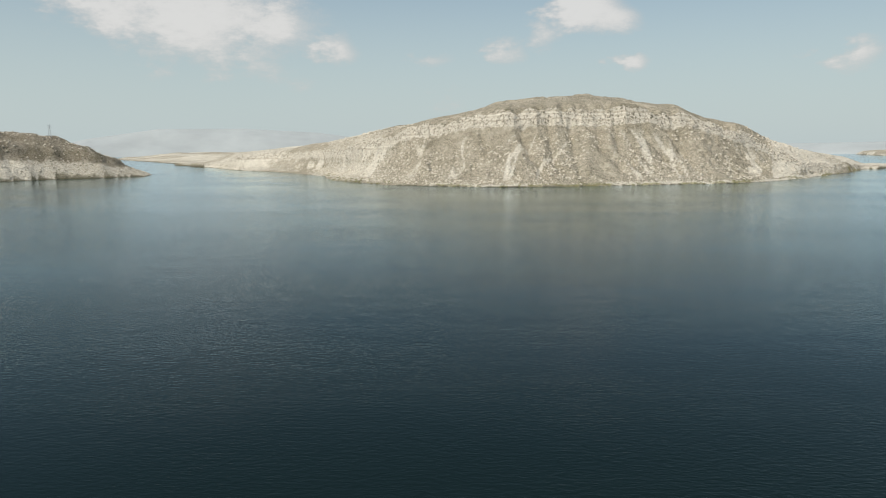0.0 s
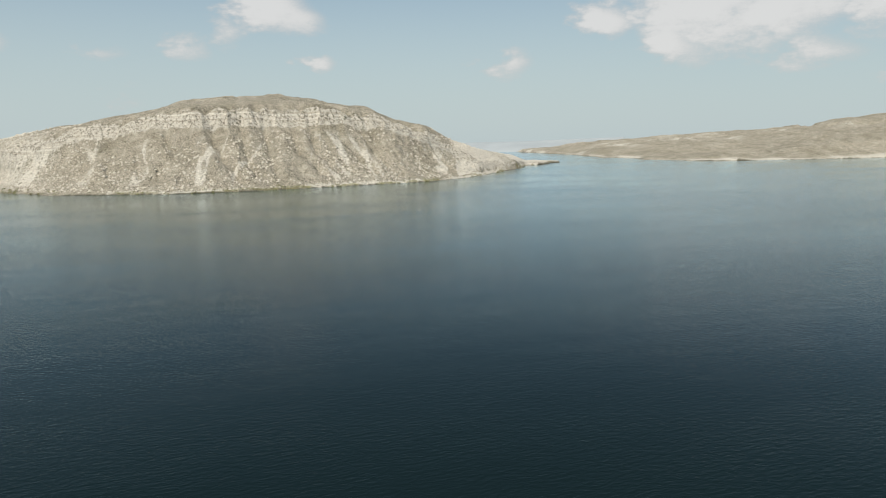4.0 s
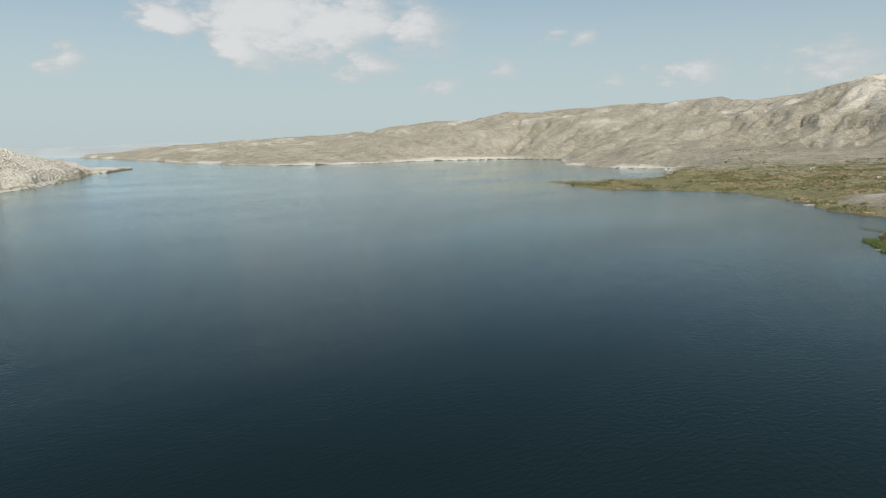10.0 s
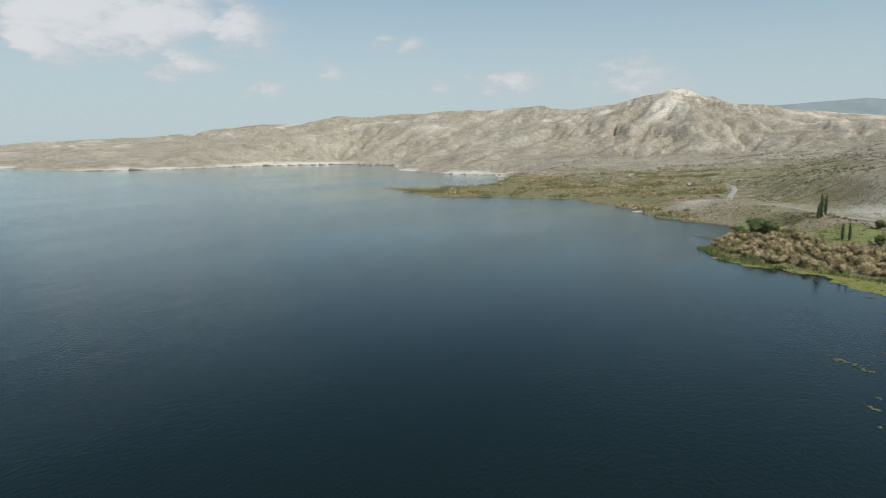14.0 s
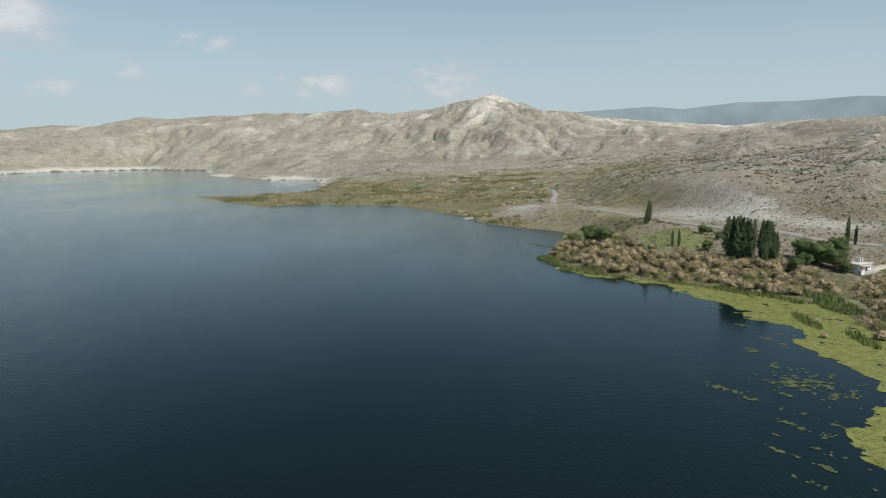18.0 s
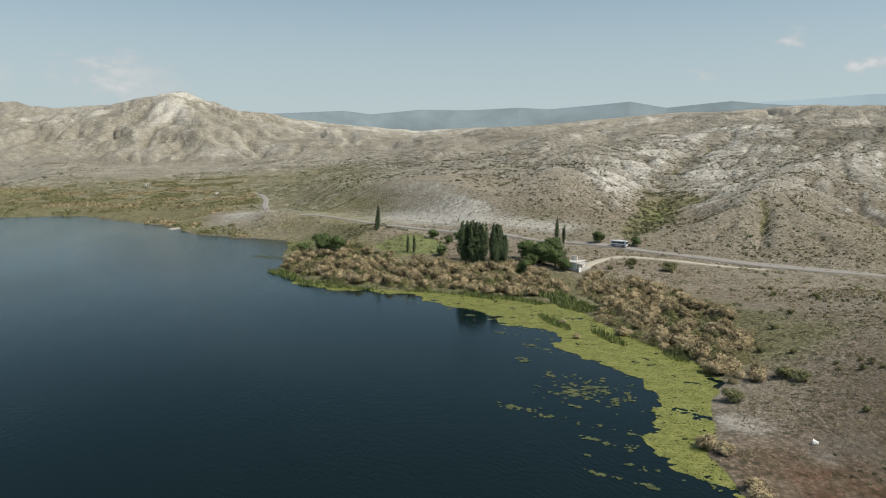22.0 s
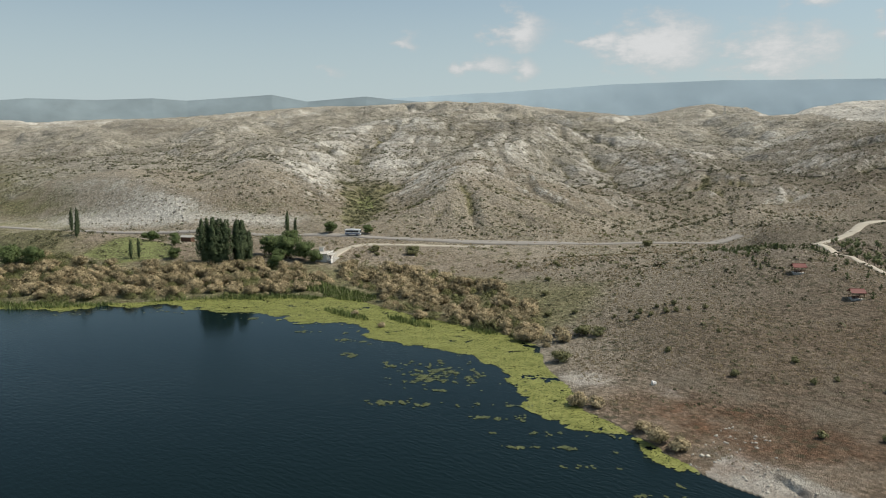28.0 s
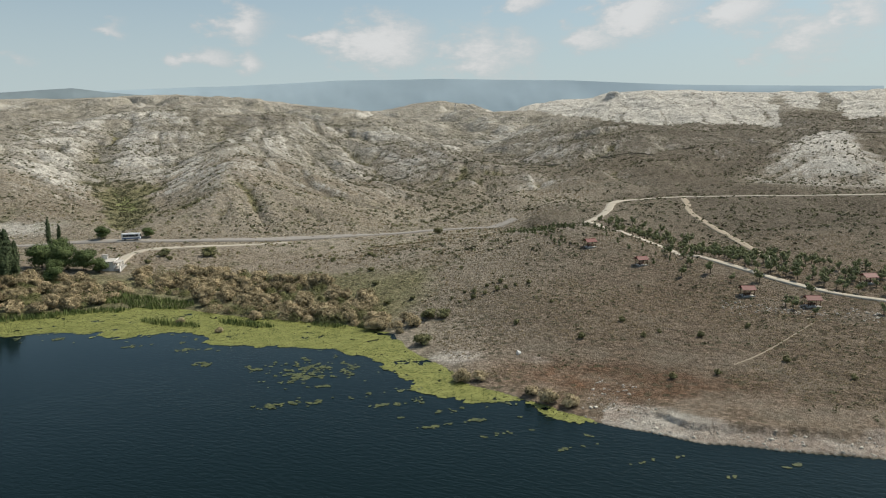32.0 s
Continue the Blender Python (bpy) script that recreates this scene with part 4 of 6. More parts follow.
def build_ground():
    bear = np.radians(np.concatenate([np.arange(-46, 192, 0.165), np.arange(192, 314, 1.5)]))
    rad = [18.0]
    while rad[-1] < 4850:
        rad.append(rad[-1] + (2.2 if 785 < rad[-1] < 945 else max(0.55, 0.0078 * rad[-1])))
    rad = np.array(rad)
    A, R = np.meshgrid(bear, rad)
    X, Y = HUB[0] + np.sin(A) * R, HUB[1] + np.cos(A) * R
    Z, zone, cover = land(X, Y)
    SURVEY.update(bear=bear, rad=rad, z=np.concatenate([Z, Z[:, :1]], 1), layers=zone + cover)
    dr = np.gradient(Z, axis=0) / np.gradient(R, axis=0)
    da = np.gradient(Z, axis=1) / np.maximum(np.gradient(A, axis=1) * R, 0.01)
    steep = np.hypot(dr, da)

    def blur(v, n, m):
        for ax, w in ((0, n), (1, m)):
            pad = [(w + 1, w) if i == ax else (0, 0) for i in (0, 1)]
            c = np.cumsum(np.pad(v, pad, mode="edge"), axis=ax)
            v = (c[2 * w + 1:] - c[:-2 * w - 1]) / (2 * w + 1) if ax == 0 else (c[:, 2 * w + 1:] - c[:, :-2 * w - 1]) / (2 * w + 1)
        return v

    # hollows take scrub green and painted shade, ribs take bare pale rock
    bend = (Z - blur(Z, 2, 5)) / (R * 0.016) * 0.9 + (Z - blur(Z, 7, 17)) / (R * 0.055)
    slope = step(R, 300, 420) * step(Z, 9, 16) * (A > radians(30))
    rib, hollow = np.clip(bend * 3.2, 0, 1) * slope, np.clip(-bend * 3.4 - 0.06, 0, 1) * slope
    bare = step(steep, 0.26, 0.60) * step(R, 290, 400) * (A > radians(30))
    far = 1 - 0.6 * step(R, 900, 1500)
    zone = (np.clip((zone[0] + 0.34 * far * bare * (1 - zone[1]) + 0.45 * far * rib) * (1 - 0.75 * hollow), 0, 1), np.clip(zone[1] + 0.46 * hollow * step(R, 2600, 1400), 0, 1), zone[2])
    cover = (cover[0] * (1 - 0.7 * bare), cover[1], cover[2])
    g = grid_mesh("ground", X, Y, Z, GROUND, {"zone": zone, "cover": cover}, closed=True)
    tagged(g, "dry pale steppe land with chalk slopes and lake shore", "ground", kind="structure")


build_ground()


def build_water():
    rad = np.array([0.002, 200, 900, 4850.0])
    A, R = np.meshgrid(np.radians(np.arange(0, 360, 3.0)), rad)
    w = grid_mesh("water", HUB[0] + np.sin(A) * R, HUB[1] + np.cos(A) * R, A * 0, WATER, closed=True)
    tagged(w, "dark blue lake water with fine wind ripples", "lake", kind="structure")


build_water()


def far_ridge(name, rows, mat, label, base=0.0, back=350.0, seed=0):
    """A far range of hills with a folded front."""
    az = np.radians(np.arange(rows[0][0], rows[-1][0], 0.1))
    a = np.array(rows, float)
    rc, zc = np.interp(az, np.radians(a[:, 0]), a[:, 1]), np.interp(az, np.radians(a[:, 0]), a[:, 2])
    k = np.linspace(0, 1.0, 24)
    A, K = np.meshgrid(az, k)
    R = rc[None, :] - back * (1 - K)
    X, Y = HUB[0] + np.sin(A) * R, HUB[1] + np.cos(A) * R
    prof = np.where(K < 1, K ** 0.8, 1 - (K - 1) * 1.5)
    Z = base + (zc[None, :] - base) * prof + (fbm(X, Y, 420, 4, seed)) * 14 * np.sin(np.pi * np.clip(K, 0, 1))
    ob = grid_mesh(name, X, Y, Z, mat)
    return tagged(ob, label, "hills", kind="structure")


# distance haze is put into these base colours, blue-grey and pale
HAZED_DARK = simple("hazed_dark_hills", (0.190, 0.235, 0.250), 1.0, 0.35, 0.006)
BLUE = simple("hazed_blue_hills", (0.36, 0.445, 0.485), 1.0, 0.12, 0.004)
HAZED = simple("hazed_pale_plateau", (0.31, 0.34, 0.355), 1.0, 0.16, 0.006)
far_ridge("backdrop_pine_hills", BLUE_NEAR, HAZED_DARK, "dark wooded hills with blue haze in their colour", seed=120)
far_ridge("backdrop_blue_hills", BLUE_FAR, BLUE, "mountain ridge on the horizon with pale blue haze in its colour", seed=130)
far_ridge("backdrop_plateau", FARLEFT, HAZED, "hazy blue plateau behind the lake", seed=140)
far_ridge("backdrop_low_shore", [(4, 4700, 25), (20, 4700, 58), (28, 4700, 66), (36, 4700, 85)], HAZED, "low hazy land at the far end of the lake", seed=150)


# ---- helpers for things ----
RNG = np.random.default_rng(7)


def height(x, y):
    return float(max(surveyed([x], [y])[0][0], 0.0))


def heights(xs, ys):
    return np.maximum(surveyed(xs, ys)[0], 0.0)


def array_mesh(name, verts, faces, mat):
    """A mesh from arrays; all faces have the same number of corners."""
    me = bpy.data.meshes.new(name)
    n = faces.shape[1]
    me.vertices.add(len(verts))
    me.vertices.foreach_set("co", np.asarray(verts, np.float32).ravel())
    me.loops.add(faces.size)
    me.loops.foreach_set("vertex_index", faces.ravel().astype(np.int32))
    me.polygons.add(len(faces))
    me.polygons.foreach_set("loop_start", np.arange(0, faces.size, n, dtype=np.int32))
    me.update(calc_edges=True)
    me.validate()
    me.materials.append(mat)
    return me


def part(name, bm, mat, parent, label=""):
    me = bpy.data.meshes.new(name)
    bm.normal_update()
    bm.to_mesh(me)
    bm.free()
    me.materials.append(mat)
    ob = new(name, me)
    ob.parent = parent
    return tagged(ob, label)


def child(name, me, parent, label=""):
    ob = new(name, me)
    ob.parent = parent
    return tagged(ob, label)


def box(bm, x0, x1, y0, y1, z0, z1, bevel=0.0):
    r = bmesh.ops.create_cube(bm, size=1.0)
    for v in r["verts"]:
        v.co = Vector((x0 + (v.co.x + 0.5) * (x1 - x0), y0 + (v.co.y + 0.5) * (y1 - y0), z0 + (v.co.z + 0.5) * (z1 - z0)))
    if bevel:
        es = {e for v in r["verts"] for e in v.link_edges}
        bmesh.ops.bevel(bm, geom=list(es), offset=bevel, segments=2, affect="EDGES", profile=0.6)
    return bm


def boxed(*a, **k):
    return box(bmesh.new(), *a, **k)


def bar(bm, a, b, w, sides=6, w2=None):
    """A round or square bar from a to b."""
    a, b = Vector(a), Vector(b)
    q = (b - a).to_track_quat("Z", "Y").to_matrix()
    w2 = w if w2 is None else w2
    lo, hi = [], []
    for i in range(sides):
        t = 2 * math.pi * (i + 0.5) / sides
        d = Vector((math.cos(t), math.sin(t), 0))
        lo.append(bm.verts.new(a + q @ (d * w)))
        hi.append(bm.verts.new(b + q @ (d * w2)))
    for i in range(sides):
        j = (i + 1) % sides
        bm.faces.new((lo[i], lo[j], hi[j], hi[i]))
    bm.faces.new(hi)
    bm.faces.new(lo[::-1])
    return bm


def leaves(points, size, rng, facing=None, loose=0.55, thin=0.7):
    """One small leaf spray at each point, facing roughly outwards where a way is given."""
    n = len(points)
    k = rng.normal(size=(n, 3))
    k /= np.linalg.norm(k, axis=1)[:, None]
    if facing is not None:
        k = facing + k * loose + np.array([0.0, 0.0, 0.55])
        k /= np.linalg.norm(k, axis=1)[:, None] + 1e-9
    a = np.cross(k, rng.normal(size=(n, 3)))
    a /= np.linalg.norm(a, axis=1)[:, None] + 1e-9
    b = np.cross(k, a)
    s = (size * rng.uniform(0.6, 1.4, n))[:, None]
    v = np.stack([points - a * s * 0.5, points - b * s * thin * 0.5, points + a * s * 0.6, points + b * s * thin * 0.5], 1)
    f = np.arange(4 * n).reshape(n, 4)
    return v.reshape(-1, 3), f


def blob(n, centre, radii, rng, lumps=7, hollow=0.55):
    """Points of an uneven crown: a few overlapping clumps, denser towards their skins."""
    cs = rng.normal(size=(lumps, 3))
    cs /= np.linalg.norm(cs, axis=1)[:, None]
    cs *= rng.uniform(0.25, 0.72, (lumps, 1))
    rs = rng.uniform(0.32, 0.6, lumps)
    k = rng.integers(0, lumps, n)
    d = rng.normal(size=(n, 3))
    d /= np.linalg.norm(d, axis=1)[:, None]
    p = cs[k] + d * (rs[k] * rng.uniform(hollow, 1.05, n))[:, None]
    return np.array(centre) + p * np.array(radii), d


# ---- plant and building materials ----
def leaf_material(name, dark, light, rough=0.75, loose=0.65):
    """Foliage: tone varies from spray to spray."""
    m, N, b = material(name)
    isl = N("ShaderNodeNewGeometry").outputs["Random Per Island"]
    pos = N("ShaderNodeNewGeometry").outputs["Position"]
    k = N.math("ADD", N.math("MULTIPLY", isl, loose), N.math("MULTIPLY", N.ramp(N.noise(pos, 0.35, 3.0), 0.35, 0.65), 1.1 - loose))
    N.put(b.inputs["Base Color"], N.mix(k, dark, light))
    N.put(b.inputs["Roughness"], rough)
    return m


POPLAR_LEAF = leaf_material("poplar_leaf", (0.030, 0.046, 0.020), (0.095, 0.125, 0.055))
WILLOW_LEAF = leaf_material("willow_leaf", (0.040, 0.066, 0.020), (0.130, 0.165, 0.058))
SHRUB_LEAF = leaf_material("shrub_leaf", (0.080, 0.088, 0.036), (0.260, 0.245, 0.115))
TAMARISK = leaf_material("tamarisk_spray", (0.075, 0.064, 0.028), (0.500, 0.400, 0.235), 0.75, 0.35)
TAMARISK_GREEN = leaf_material("tamarisk_green", (0.050, 0.060, 0.020), (0.210, 0.205, 0.080), 0.75, 0.4)
REED = leaf_material("reed_blade", (0.070, 0.105, 0.030), (0.200, 0.230, 0.080))
SAPLING_LEAF = leaf_material("sapling_leaf", (0.095, 0.115, 0.048), (0.260, 0.275, 0.130))
HILL_SCRUB = leaf_material("hill_scrub_leaf", (0.042, 0.046, 0.022), (0.150, 0.145, 0.072))
DRY_TUFT = leaf_material("dry_tuft", (0.090, 0.070, 0.036), (0.330, 0.260, 0.150))
ALGAE = leaf_material("algae_mat", (0.095, 0.108, 0.022), (0.225, 0.232, 0.068), 0.7)
RAFT = leaf_material("algae_raft", (0.032, 0.044, 0.018), (0.115, 0.125, 0.048), 0.6)
BARK = simple("bark", (0.13, 0.105, 0.08), 0.95, 0.3, 4.0)
ROCK = simple("pale_rock", (0.47, 0.435, 0.37), 0.95, 0.3, 0.6)
PLASTER = simple("white_plaster", (0.74, 0.72, 0.68), 0.9, 0.10, 0.8)
CONCRETE = simple("concrete", (0.42, 0.40, 0.36), 0.9, 0.2, 1.2)
RED_ROOF = simple("red_roof_sheet", (0.16, 0.045, 0.036), 0.6, 0.2, 1.5)
DARK_WOOD = simple("brown_timber", (0.11, 0.06, 0.04), 0.8, 0.25, 5.0)
GLASS = simple("dark_glass", (0.02, 0.025, 0.03), 0.12, 0.1, 2.0, 0.0, 0.5)
WHITE_PAINT = simple("white_coach_paint", (0.80, 0.80, 0.79), 0.35, 0.05, 2.0, 0.0, 0.5)
BLUE_PAINT = simple("blue_stripe_paint", (0.05, 0.09, 0.22), 0.4, 0.05, 2.0, 0.0, 0.5)
TYRE = simple("tyre_rubber", (0.02, 0.02, 0.02), 0.85, 0.1, 8.0)
STEEL = simple("galvanised_steel", (0.36, 0.37, 0.38), 0.5, 0.12, 3.0, 0.7, 0.5)
LAMP = simple("clear_lamp", (0.7, 0.7, 0.68), 0.2, 0.05, 4.0, 0.0, 0.5)
DIRT_ROAD = simple("pale_dirt_road", (0.44, 0.395, 0.315), 0.95, 0.16, 0.35)
SOIL_PATH = simple("trodden_soil", (0.29, 0.245, 0.18), 0.95, 0.2, 0.5)
ASPHALT = simple("worn_asphalt", (0.27, 0.25, 0.22), 0.95, 0.18, 0.4)
QUARRY = simple("white_gypsum", (0.78, 0.77, 0.74), 0.9, 0.06, 0.05)


# ---- roads ----
def smooth_line(line, gap=2.0):
    pts = [np.array(p, float) for p in line]
    out = []
    for i in range(len(pts) - 1):
        p0, p1, p2, p3 = pts[max(i - 1, 0)], pts[i], pts[i + 1], pts[min(i + 2, len(pts) - 1)]
        for k in np.arange(0, 1, gap / max(np.linalg.norm(p2 - p1), gap)):
            out.append(0.5 * (2 * p1 + (p2 - p0) * k + (2 * p0 - 5 * p1 + 4 * p2 - p3) * k * k + (3 * p1 - p0 - 3 * p2 + p3) * k ** 3))
    return np.array(out + [pts[-1]])


def build_road(name, line, wide, mat, label, lift=0.22, ragged=0.25):
    c = smooth_line(line)
    t = np.gradient(c, axis=0)
    t /= np.linalg.norm(t, axis=1)[:, None]
    n = np.stack([-t[:, 1], t[:, 0]], 1)
    lanes = np.array([-0.5, -0.46, -0.2, 0.0, 0.2, 0.46, 0.5])
    w = wide * (1 + ragged * vnoise(np.arange(len(c)) * 0.35, np.zeros(len(c)), 5))
    P = c[:, None, :] + n[:, None, :] * (lanes[None, :, None] * w[:, None, None])
    zc = heights(P[:, :, 0], P[:, :, 1])
    drop = np.array([-0.6, 0.0, 0.02, 0.05, 0.02, 0.0, -0.6])
    Z = zc * 0.4 + zc[:, 3:4] * 0.6 + lift + drop[None, :]
    Z = np.maximum(Z, zc + 0.08 + np.minimum(drop, 0)[None, :])
    ob = grid_mesh(name, P[:, :, 0], P[:, :, 1], Z, mat)
    return tagged(ob, label, "road", kind="structure")


build_road("road_main", MAIN_ROAD, 5.4, ASPHALT, "worn grey valley road with pale dusty edges", ragged=0.08)
build_road("road_track", TRACK, 4.6, DIRT_ROAD, "pale chalk track winding over the hill", ragged=0.12)
build_road("road_side_track", SIDE_TRACK, 3.2, SOIL_PATH, "narrow dirt track across the dry slope")
build_road("road_orchard", ORCHARD_ROAD, 2.5, DIRT_ROAD, "pale dirt lane through the young orchard")
build_road("road_farm_lane", FARM_LANE, 3.4, DIRT_ROAD, "pale dirt lane from the road to the farmhouse")
build_road("road_footpath", [(41, -106), (36, -114), (31, -124), (24, -138)], 0.35, SOIL_PATH, "thin trodden footpath over the dry slope", lift=0.06)


# ---- trees ----
def make_tree(name, high, radii, count, leaf, mat, label, category, rng, base=0.25, lumps=9, limbs=6, column=False):
    """A trunk with limbs and a crown of many leaf sprays."""
    top = new(name)
    bm = bmesh.new()
    w = 0.018 * high + 0.05
    bar(bm, (0, 0, -0.4), (0.05 * w, 0, high * 0.45), w, 7, w * 0.6)
    bar(bm, (0.05 * w, 0, high * 0.45), (0.1, -0.05, high * 0.85), w * 0.6, 6, w * 0.15)
    for i in range(limbs):
        a = 2.4 * i + rng.uniform(-0.4, 0.4)
        z = high * rng.uniform(base, 0.6)
        s = 0.35 if column else 0.7
        bar(bm, (0, 0, z), (math.cos(a) * radii[0] * s, math.sin(a) * radii[1] * s, z + high * (0.25 if column else 0.12)), w * 0.35, 5, w * 0.1)
    part("trunk", bm, BARK, top)
    c = (0, 0, high * (base + 1.0) / 2)
    if column:
        k = rng.integers(0, 9, count)
        tip = rng.uniform(0.62, 1.0, 9)
        tip[0] = 1.0
        shift = rng.normal(size=(9, 2)) * 0.42
        shift[0] *= 0.2
        u = rng.uniform(0, 1, count)
        z = tip[k] * high * (base * 0.7 + (1 - base * 0.7) * u)
        prof = np.clip(np.sin(np.pi * np.clip(u * 0.80 + 0.18, 0, 1)) ** 0.75, 0.05, 1)
        a = rng.uniform(0, 2 * np.pi, count)
        lump = 1 + 0.35 * vnoise(a * 1.6 + 10 + k, z * 0.8, int(high * 10)) + 0.25 * vnoise(a * 4.0, z * 1.9 + k, 3)
        q = rng.uniform(0.3, 1.0, count) ** 0.5 * prof * lump * 0.62
        grow = np.clip(u * 3, 0.3, 1)
        pts = np.stack([(np.cos(a) * q + shift[k, 0] * grow) * radii[0], (np.sin(a) * q + shift[k, 1] * grow) * radii[1], z], 1)
        way = np.stack([np.cos(a), np.sin(a), 0.35 + 0 * a], 1)
    else:
        pts, way = blob(count, c, radii, rng, lumps)
        pts[:, 2] = np.maximum(pts[:, 2], high * base * 0.5)
    v, f = leaves(pts, leaf, rng, way)
    child("crown", array_mesh("crown", v, f, mat), top)
    tagged(top, label, category)
    return top


def plant(tree, x, y, turn=0.0, size=1.0, sink=0.05, first=False, label="", group=""):
    m = pose(x, y, height(x, y) - sink, 0, 0, turn)
    if first:
        tree.matrix_basis = m
        ob = tree
    else:
        ob = copy_thing(tree, m)
    ob.scale = (size, size, size)
    if label or group:
        tagged(ob, label, group=group)
    return ob


tree_rng = np.random.default_rng(21)
poplar = make_tree("poplar", 18.5, (3.0, 3.0), 6200, 0.6, POPLAR_LEAF, "tall dark green poplar in the row by the farmhouse", "tree", tree_rng, base=0.12, column=True)
plant(poplar, 268.5, -103.0, 0, 0.98, first=True, group="poplars by the farmhouse")
for x, y, turn, size in ((267.2, -105.6, 80, 1.0), (270.2, -107.0, 310, 0.9), (266.2, -108.4, 150, 0.96), (264.9, -114.0, 200, 0.93), (266.0, -116.6, 260, 0.88), (268.4, -115.6, 120, 0.84), (265.2, -119.2, 20, 0.66)):
    plant(poplar, x, y, turn, size)
slim = make_tree("slim_poplar", 12.5, (1.25, 1.25), 2200, 0.42, POPLAR_LEAF, "slim dark poplar standing by the road", "tree", tree_rng, base=0.1, column=True)
plant(slim, 302.8, -162.2, 0, 1.0, first=True, group="slim poplars")
for x, y, turn, size in ((299.2, -164.0, 70, 0.74), (356, -85, 30, 0.86), (333, -79, 30, 0.62), (292, -84, 110, 0.62), (290.6, -86.6, 200, 0.64), (336, -80.5, 160, 0.95)):
    plant(slim, x, y, turn, size)
willow = make_tree("willow", 10.0, (5.6, 5.6, 4.2), 5200, 0.62, WILLOW_LEAF, "broad round dark green willow above the shore scrub", "tree", tree_rng, base=0.1, lumps=13)
plant(willow, 322, -51, 0, 1.0, first=True, group="broad willows")
for x, y, turn, size in ((314, -57, 100, 0.8), (334, -44, 40, 0.66), (255.5, -137.5, 200, 0.85), (249, -138.5, 20, 0.6), (262, -134, 200, 0.95), (268, -131, 50, 0.95), (274, -140, 300, 0.75), (281, -150, 10, 0.8), (258, -128, 140, 0.6),
                         (251, -121.5, 220, 0.62), (312, -102, 70, 0.5), (301, -106, 10, 0.42), (283, -97, 170, 0.5), (290, -178, 90, 0.62), (277, -190, 30, 0.5), (334, -122, 30, 0.45), (345, -113, 60, 0.42)):
    plant(willow, x, y, turn, size)


# ---- shrubs that can be told apart ----
THICKET = [(214, -110), (236, -86), (262, -48), (300, -32), (330, -38), (318, -62), (285, -78), (270, -100), (262, -122), (240, -128), (222, -126)]
THICKET_EAST = [(119, -111), (140, -113), (160, -113), (184, -117), (196, -126), (228, -134), (240, -146), (206, -160), (176, -152), (150, -142), (130, -128)]
THICKET_FAR = [(430, -20), (480, 14), (545, 44), (606, 92), (612, 180), (590, 226), (700, 336), (724, 340), (640, 226), (760, 250), (900, 240), (820, 120), (700, 60), (600, 20), (520, -10)]


def make_shrub(name, high, wide, count, leaf, mat, label, rng):
    top = new(name)
    bm = bmesh.new()
    for i in range(6):
        a = i * 1.05 + rng.uniform(-0.3, 0.3)
        bar(bm, (0, 0, -0.2), (math.cos(a) * wide * 0.4, math.sin(a) * wide * 0.4, high * 0.6), 0.05, 4, 0.02)
    part("woody_base", bm, BARK, top)
    pts, way = blob(count, (0, 0, high * 0.5), (wide * 0.5, wide * 0.5, high * 0.52), rng, 9, 0.5)
    pts[:, 2] = np.abs(pts[:, 2])
    v, f = leaves(pts, leaf, rng, way)
    child("foliage", array_mesh("foliage", v, f, mat), top)
    return tagged(top, label, "shrub")


shrub_rng = np.random.default_rng(5)
tam = make_shrub("tamarisk_shrub", 3.4, 5.4, 1900, 0.34, TAMARISK, "straw-coloured tamarisk shrub at the edge of the lake", shrub_rng)
plant(tam, 118, -118, 0, 1.0, first=True, group="shore tamarisks")
for x, y, turn, size in ((127, -118, 40, 1.15), (121, -121, 90, 0.9), (92, -84, 10, 0.95), (88, -85, 100, 0.75), (72, -78.5, 200, 0.95), (68.5, -77.5, 30, 0.8), (76, -80.5, 140, 0.7), (140, -120, 70, 0.9), (163.7, -98.0, 10, 0.55), (163, -111.5, 60, 0.95), (151.4, -116.5, 100, 1.2), (129.4, -116.5, 30, 1.3), (180, -102, 10, 0.6)):
    plant(tam, x, y, turn, size)
thick_rng = np.random.default_rng(15)
count = 0
while count < 230:
    x, y = thick_rng.uniform(122, 335), thick_rng.uniform(-158, -28)
    here = np.array([x]), np.array([y])
    if max(inside_by(THICKET, *here)[0], inside_by(THICKET_EAST, *here)[0]) > 0.5 and along(FARM_LANE, *here)[0][0] > 6:
        plant(tam, x, y, thick_rng.uniform(0, 360), thick_rng.uniform(0.85, 1.45), label="straw-coloured tamarisk shrub standing in the shore thicket", group="thicket tamarisks")
        count += 1
green_shrub = make_shrub("green_shrub", 2.7, 4.6, 1600, 0.32, SHRUB_LEAF, "olive green round shrub on the dry slope", shrub_rng)
plant(green_shrub, 109, -104.5, 0, 1.15, first=True, group="slope shrubs")
for x, y, turn, size in ((116, -124, 50, 1.1), (112, -124.5, 150, 1.0), (170, -262, 10, 1.2), (113, -252, 80, 0.9), (250, -170.5, 130, 1.3), (233.7, -177.4, 200, 1.6), (163, -180, 30, 0.6), (192, -150, 10, 0.8), (152, -160, 40, 0.6),
                         (176, -176, 100, 0.55), (132, -132, 10, 0.6), (126, -136, 10, 0.45), (143, -146, 10, 0.6), (150, -134, 70, 0.75), (205, -162, 60, 0.6), (188, -186, 60, 0.5), (243, -166, 0, 0.7), (246, -158, 0, 0.7)):
    plant(green_shrub, x, y, turn, size)
small_shrub = make_shrub("small_shrub", 1.3, 2.0, 420, 0.26, SHRUB_LEAF, "small dark shrub on bare stony soil", shrub_rng)
plant(small_shrub, 52, -94, 0, 1.0, first=True, group="small slope shrubs")
